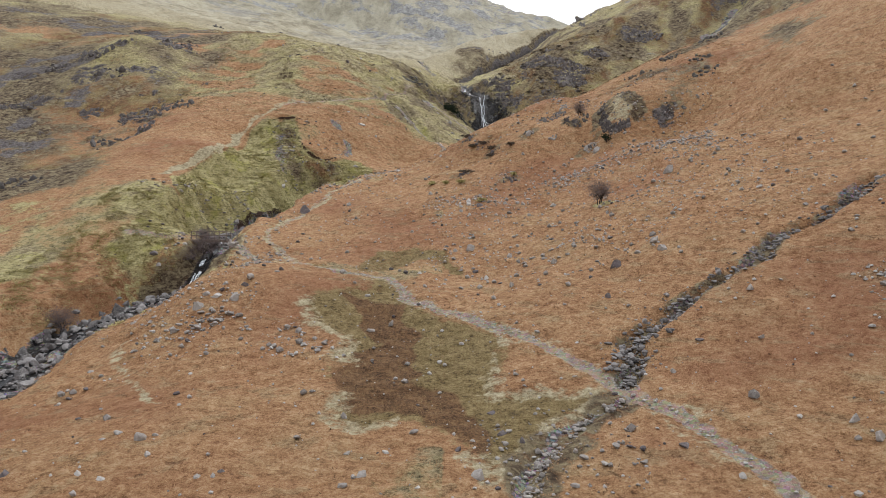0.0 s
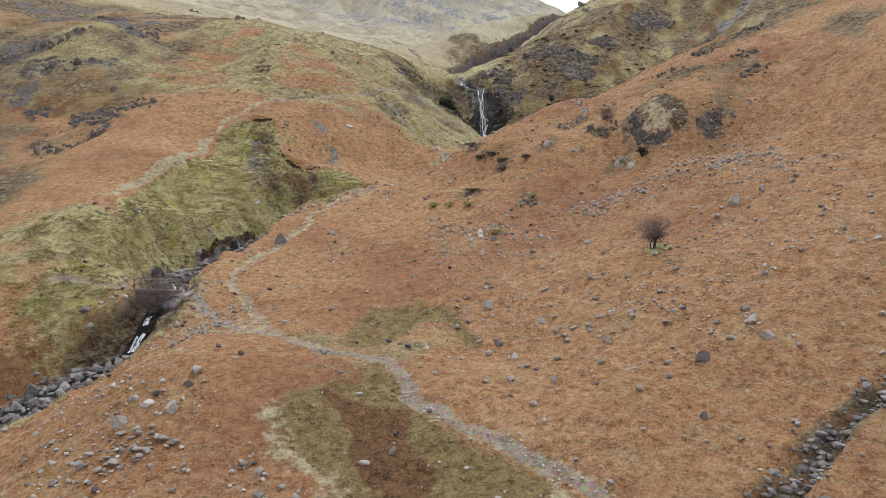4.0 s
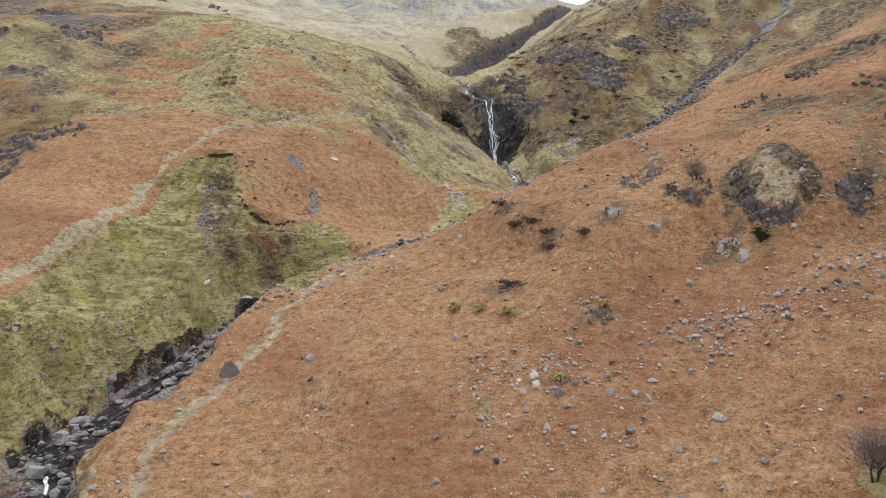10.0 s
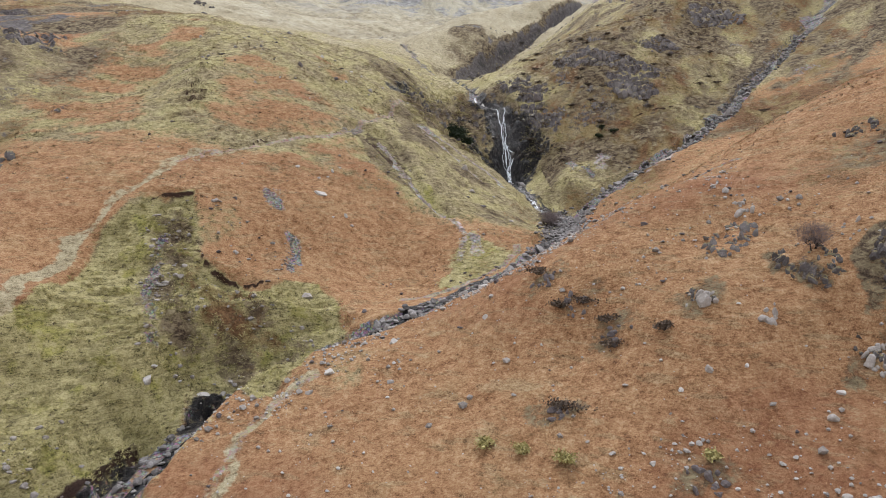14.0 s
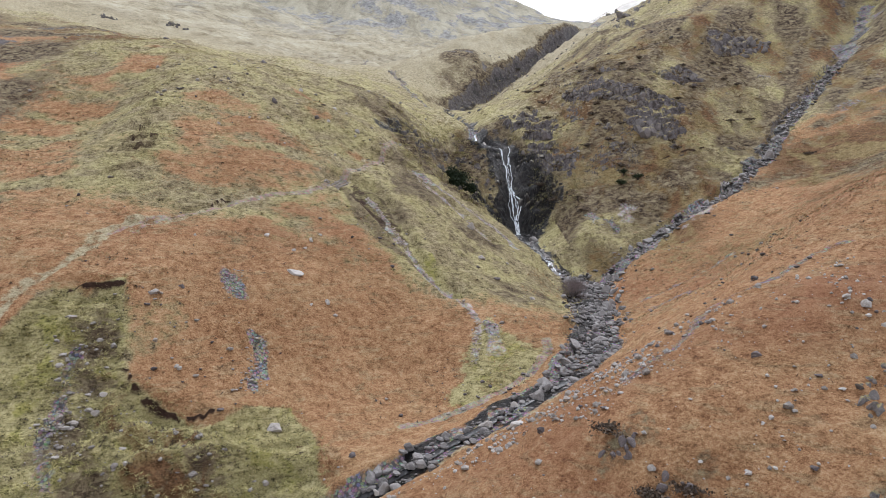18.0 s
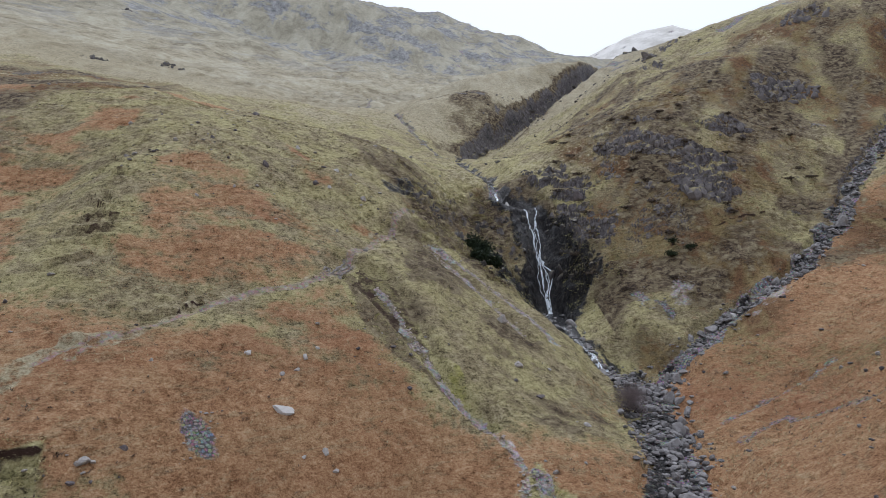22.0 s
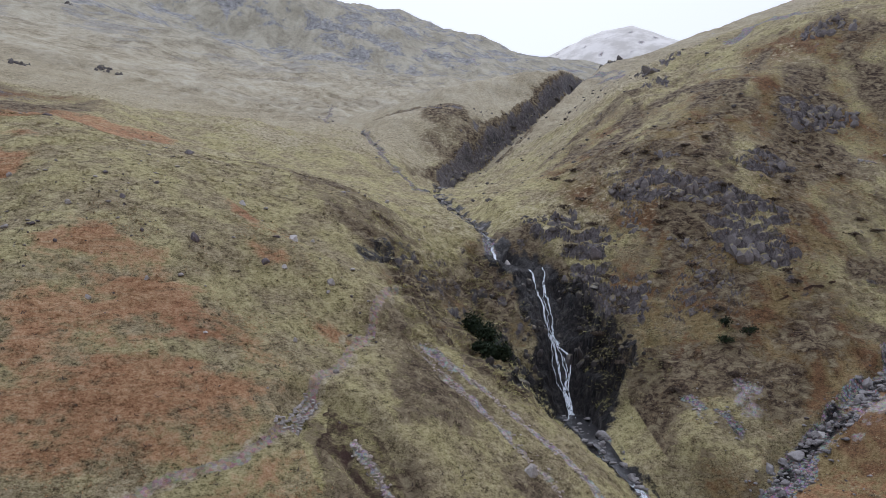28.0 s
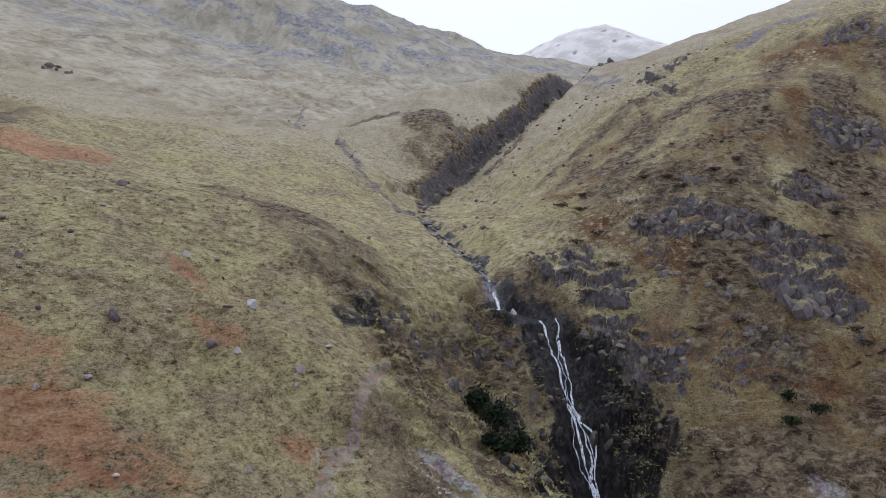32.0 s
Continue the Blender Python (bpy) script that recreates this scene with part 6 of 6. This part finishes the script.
def bare_tree(x, y, tall, spread, label, seed, name="bare_tree", category="tree", lean=(0.1, 0.0), stems=1, twig=TWIG, density=1.0):
    r = np.random.default_rng(seed)
    root = base(name, x, y, ground_at(x, y), label, category)
    tv, tf, lv, lf, wv, wf = [], [], [], [], [], []

    def grow(p, d, length, radius, depth):
        n = 3
        for i in range(n):
            q = p + d * length / n
            d = d + r.normal(size=3) * 0.14 + [lean[0] * 0.1, lean[1] * 0.1, 0.03]
            d /= np.linalg.norm(d)
            dest = (tv, tf) if depth == 0 else (lv, lf) if depth < 3 else (wv, wf)
            limb(*dest, p, q, radius * (1 - 0.25 * i / n), radius * (1 - 0.25 * (i + 1) / n), 6 if depth < 2 else 3)
            if depth > 0 and depth < 4:
                for _ in range(1 if r.uniform() < 0.75 * density else 0):
                    e = d + r.normal(size=3) * 0.75
                    e /= np.linalg.norm(e)
                    grow(q, e, length * 0.6, radius * 0.45, depth + 1)
            p = q
        if depth < 4:
            for _ in range(4 if depth == 0 else 3 if depth < 3 else 2):
                e = d * 0.7 + r.normal(size=3) * 0.6 * [spread, spread, 0.7] + [0, 0, 0.15]
                e /= np.linalg.norm(e)
                grow(p, e, length * 0.72, radius * 0.6, depth + 1)

    for s in range(stems):
        d = np.array([lean[0], lean[1], 1.0]) + (r.normal(size=3) * [0.4, 0.4, 0] if stems > 1 else 0)
        grow(np.array([0.15 * s, 0.1 * s, -0.15]), d / np.linalg.norm(d), tall * 0.3, tall * 0.024, 0)
    n = int(2600 * density * stems ** 0.5)
    c = r.normal(size=(n, 3)) * [0.24 * tall * spread, 0.24 * tall * spread, 0.17 * tall] + [lean[0] * tall * 0.6, lean[1] * tall * 0.6, tall * 0.66]
    out = c - [0, 0, tall * 0.35]
    out = out / np.linalg.norm(out, axis=1)[:, None] + r.normal(size=(n, 3)) * 0.35
    span = tall * r.uniform(0.06, 0.13, (n, 1))
    sidew = np.cross(out, r.normal(size=(n, 3)))
    sidew /= np.linalg.norm(sidew, axis=1)[:, None] + 1e-9
    at = len(wv)
    wv.extend(np.stack([c - sidew * 0.006, c + sidew * 0.006, c + out * span], 1).reshape(-1, 3))
    wf.extend([(at + 3 * i, at + 3 * i + 1, at + 3 * i + 2) for i in range(n)])
    for nm, vv, ff, m in (("trunk", tv, tf, BARK), ("branchwork", lv, lf, BARK), ("crown", wv, wf, twig)):
        if ff:
            ob = new(nm, mesh_of(nm, np.array(vv), ff, m))
            ob.parent = root
    return root


def leafy_bush(x, y, wide, tall, material, label, seed, name="bush", category="bush", leaf=0.12, count=900, lift=0.0):
    r = np.random.default_rng(seed)
    root = base(name, x, y, ground_at(x, y) + lift, label, category)
    tv, tf = [], []
    hubs = []
    for i in range(9):
        p = np.array([r.normal() * 0.25 * wide, r.normal() * 0.25 * wide, tall * r.uniform(0.35, 0.85)])
        limb(tv, tf, (0, 0, -0.1), p, 0.05 * tall ** 0.5, 0.015, 4)
        hubs.append((p, r.uniform(0.18, 0.34)))
    n = count
    k = r.integers(len(hubs), size=n)
    c = np.array([hubs[i][0] for i in k]) + r.normal(size=(n, 3)) * np.array([[hubs[i][1]] for i in k]) * [wide * 0.8, wide * 0.8, tall * 0.55]
    c[:, 2] = np.maximum(c[:, 2], 0.05)
    a, b = r.normal(size=(n, 3)), r.normal(size=(n, 3))
    a /= np.linalg.norm(a, axis=1)[:, None]
    b /= np.linalg.norm(b, axis=1)[:, None]
    s = leaf * r.uniform(0.6, 1.5, (n, 1))
    v = np.stack([c - a * s, c + b * s * 0.55, c + a * s, c - b * s * 0.55], 1).reshape(-1, 3)
    f = np.arange(4 * n).reshape(n, 4)
    ob = new("stems", mesh_of("stems", np.array(tv), tf, BARK))
    ob.parent = root
    ob = new("crown", mesh_of("crown", v, f, material, True))
    ob.parent = root
    return root


bare_tree(17.2, 79.8, 2.7, 1.0, "small bare hawthorn standing on the bracken slope", 11, "hawthorn_tree", stems=3)
bare_tree(-28.6, 84.6, 3.4, 1.3, "bare grey tree overhanging the gorge by the footbridge", 12, stems=2, lean=(0.25, -0.2), density=0.55)
bare_tree(-29.4, 87.6, 2.2, 1.3, "bare shrub beside the footbridge", 13, "bare_shrub", "shrub", stems=3, density=0.5)
bare_tree(13.4, 171.8, 2.6, 1.3, "grey bare bush on the bank above the confluence", 14, "bare_shrub", "shrub", stems=4)
bare_tree(14.6, 175.0, 2.0, 1.3, "grey bare bush on the bank above the confluence", 15, "bare_shrub", "shrub", stems=3)
bare_tree(21.8, 115.6, 1.9, 1.2, "thin bare shrub growing from the outcrop", 16, "bare_shrub", "shrub", stems=3)
bare_tree(-27.6, 85.2, 2.6, 1.5, "tangle of bare twigs across the footbridge", 18, "bare_shrub", "shrub", stems=3, density=0.45)
bare_tree(-29.2, 83.4, 2.4, 1.4, "bare shrub hanging over the dark gorge", 19, "bare_shrub", "shrub", stems=2, density=0.4)
bare_tree(-38.5, 71.5, 2.4, 1.3, "bare shrub on the bank of the lower beck", 17, "bare_shrub", "shrub", stems=3)
for i, (x, y, w, h) in enumerate([(1.3, 203.5, 1.8, 2.2), (2.4, 200.8, 2.0, 2.3), (3.4, 198.8, 1.8, 2.0), (1.2, 195.8, 1.4, 1.3)]):
    leafy_bush(x, y, w, h, EVERGREEN, "dark green holly growing in the gorge", 30 + i, "holly_tree", "tree", 0.17, 1300)
for i, (x, y, w) in enumerate([(27.6, 197.4, 1.3), (30.2, 197.3, 1.2), (28.5, 199.1, 1.0)]):
    leafy_bush(x, y, w, 0.9, EVERGREEN, "low dark evergreen bush on the hillside", 40 + i, "juniper_bush", "bush", 0.1, 500)
leafy_bush(24.2, 106.4, 1.3, 1.2, EVERGREEN, "dark green bush at the foot of the outcrop", 45, "juniper_bush", "bush", 0.1, 500)
for i, (x, y) in enumerate([(7.6, 114.9), (7.7, 116.9), (3.2, 110.7), (6.5, 119.3), (4.8, 119.7), (3.8, 123.9), (10.6, 113.1), (5.0, 96.0), (10.1, 103.6), (-1.9, 109.2), (0.3, 107.9), (2.5, 106.2)]):
    w = (1.7, 1.2, 1.9, 1.7, 1.0, 1.4, 0.9, 1.2, 0.9, 0.8, 0.8, 0.9)[i]
    leafy_bush(x + 0.2, y + 0.4, w, 0.55, HEATHER if i < 7 else OLIVE, "low dark heather clump on the bracken slope", 50 + i, "heather_clump", "heather", 0.1, 420)
for i in range(46):
    x, y = spots_in(1, 16, 60, 192, 235, lambda x, y: 1 + 0 * x)[0]
    leafy_bush(x, y, rng.uniform(0.8, 1.8), 0.45, HEATHER, "low dark heather clump on the hillside", 80 + i, "heather_clump", "heather", 0.13, 160)


# ---- grass and bracken ----


def blades(name, label, spots, length, material, per, seed, droop=0.9, width=0.16):
    r = np.random.default_rng(seed)
    n = len(spots) * per
    base_xy = np.repeat(spots, per, 0) + r.normal(size=(n, 2)) * 0.1
    z = np.repeat(surface(spots[:, 0], spots[:, 1]), per) - 0.02
    a = r.uniform(0, 2 * np.pi, n)
    ln = length * r.uniform(0.5, 1.3, n)
    up = r.uniform(0.1, 0.75, n) ** droop
    d = np.stack([np.cos(a), np.sin(a)], 1)
    p = np.stack([-d[:, 1], d[:, 0]], 1) * (ln * width)[:, None]
    tip = base_xy + d * (ln * np.sqrt(1 - 0.8 * up ** 2))[:, None]
    v = np.stack([np.c_[base_xy - p, z], np.c_[base_xy + p, z], np.c_[tip, z + ln * up * 0.8]], 1).reshape(-1, 3)
    return tagged(new(name, mesh_of(name, v, np.arange(3 * n).reshape(n, 3), material, True)), label, "grass" if "grass" in name else "bracken", kind="stuff")


def open_ground(x, y):
    b = np.minimum(along(BECK, x, y)[0], along(BECK_UPPER, x, y)[0])
    return (b > 2.6) & (along(MAIN_PATH, x, y)[0] > 0.7) & (along(GILL, x, y)[0] > 2.6) & (along(EROSION, x, y)[0] > 2.0) & (along(RIM_SCAR, x, y)[0] > 0.9) & (along(RIM_EDGE, x, y)[0] > 0.6) & (along(SIDE_GULLY, x, y)[0] > 0.8)


OPEN_X, OPEN_Y = np.arange(-64, 66, 0.4), np.arange(20, 246, 0.4)
OPEN = open_ground(*np.meshgrid(OPEN_X, OPEN_Y))


def free_ground(x, y):
    i = np.clip(((x + 64) / 0.4).round().astype(int), 0, len(OPEN_X) - 1)
    j = np.clip(((y - 20) / 0.4).round().astype(int), 0, len(OPEN_Y) - 1)
    return OPEN[j, i]


def thick(size, seed):
    return lambda x, y: np.clip(0.35 + 0.9 * grain(x, y, size, seed), 0, 1) * free_ground(x, y)


p = spots_in(36000, -34, 40, 26, 80, lambda x, y: thick(1.6, 111)(x, y) * (1 - inside(BOG, x, y, 1)))
blades("bracken_near", "flattened rusty dead bracken covering the lower slope", p, 0.17, BRACKEN, 5, 1, width=0.09)
p = spots_in(42000, -26, 50, 80, 175, lambda x, y: thick(1.8, 113)(x, y) * (1 - inside(GREEN_BANK, x, y, 1)) * (x > -24 + (y - 80) * 0.35))
blades("bracken_spur", "flattened rusty dead bracken covering the spur", p, 0.2, BRACKEN, 5, 2, width=0.09)
p = spots_in(12000, -60, 2, 145, 205, lambda x, y: thick(3, 115)(x, y) * np.maximum.reduce([inside(BRACKEN_A, x, y, 3), inside(BRACKEN_B, x, y, 2), inside(BRACKEN_C, x, y, 3)]))
blades("bracken_fell", "patches of rusty dead bracken on the fell", p, 0.24, BRACKEN, 4, 3, width=0.1)
p = spots_in(24000, -46, -8, 68, 150, lambda x, y: thick(1.2, 117)(x, y) * np.maximum(inside(GREEN_BANK, x, y, 1), (x < -31) & (y < 100)))
blades("grass_bank", "olive winter grass on the steep bank", p, 0.3, OLIVE, 5, 4, width=0.1)
over_gill = lambda x, y: (x > 17) & (y > np.interp(x, [q[0] for q in GILL], [q[1] for q in GILL]) - 1)
p = spots_in(30000, -60, 60, 145, 225, lambda x, y: thick(1.5, 119)(x, y) * np.where(over_gill(x, y) | (inside(GORGE, x, y, 1) > 0.5), 0.25, 1.0) * (1 - 0.7 * np.maximum(inside(BRACKEN_A, x, y, 3), inside(BRACKEN_C, x, y, 3))))
blades("grass_fell", "pale winter grass on the upper fell", p, 0.28, STRAW, 4, 5, width=0.1)
p = spots_in(6000, -14, 12, 30, 84, lambda x, y: np.maximum(inside(BOG, x, y, 1), inside(BOG_RING, x, y, 1)))
blades("grass_bog", "brown and olive rushes in the boggy hollow", p, 0.18, RUSH, 4, 6, width=0.1)
p = spots_in(1800, -60, 60, 140, 240, lambda x, y: np.clip(0.2 + 0.9 * rough(x, y, 9, 3, 121), 0, 1) * free_ground(x, y))
blades("rush_tufts", "dark brown tufts of rush and heather on the fell", p, 0.36, HEATHER, 9, 7, width=0.11)
p = spots_in(9000, 17, 62, 180, 240, lambda x, y: thick(1.5, 127)(x, y) * over_gill(x, y))
blades("grass_hill", "brown and olive grass on the hill beyond the gill", p, 0.3, RUSH, 5, 10, width=0.1)
p = spots_in(5000, -12, 22, 186, 226, lambda x, y: thick(1.5, 129)(x, y) * inside(GORGE, x, y, 2))
blades("grass_gorge", "olive grass on the ledges of the gorge", p, 0.34, OLIVE, 6, 11, width=0.1)
p = spots_in(650, -40, -12, 95, 146, lambda x, y: np.maximum(0.25 * inside(GREEN_BANK, x, y, 1), inside(SLIP, x, y, 1)))
blades("bank_tufts", "dark tufts on the rough bank", p, 0.34, HEATHER, 9, 8, width=0.11)
p = spots_in(1300, -34, 48, 28, 140, lambda x, y: thick(4, 123)(x, y))
blades("fern_tufts", "dark brown tufts among the bracken", p, 0.26, DARK_FERN, 7, 9, width=0.11)
p = np.concatenate([line_spots(SLIP_STREAK, 60, 1.1), spots_in(260, -36, -14, 122, 146, lambda x, y: inside(SLIP, x, y, 1)), line_spots([(-42, 101), (-35, 104), (-32.5, 110), (-31, 116)], 200, 1.8)])
scatter("slip_stones", "grey stones on the slipped bank", p, sizes(len(p), 0.1, 0.6), GREY_ROCK, PEBBLES)
p = spots_in(450, 8, 70, 235, 320, lambda x, y: 0.3 + 0.7 * smooth(0.1, 0.6, rough(x, y, 14, 3, 125)))
scatter("ravine_stones", "scattered grey stones on the slope below the ravine", p, sizes(len(p), 0.2, 1.0), CRAG_ROCK, PEBBLES, sink=0.22)
p = line_spots(SIDE_BECK, 70, 1.8)
scatter("side_beck_stones", "dark stones in a small side beck", p, sizes(len(p), 0.25, 1.0), BECK_ROCK, PEBBLES)
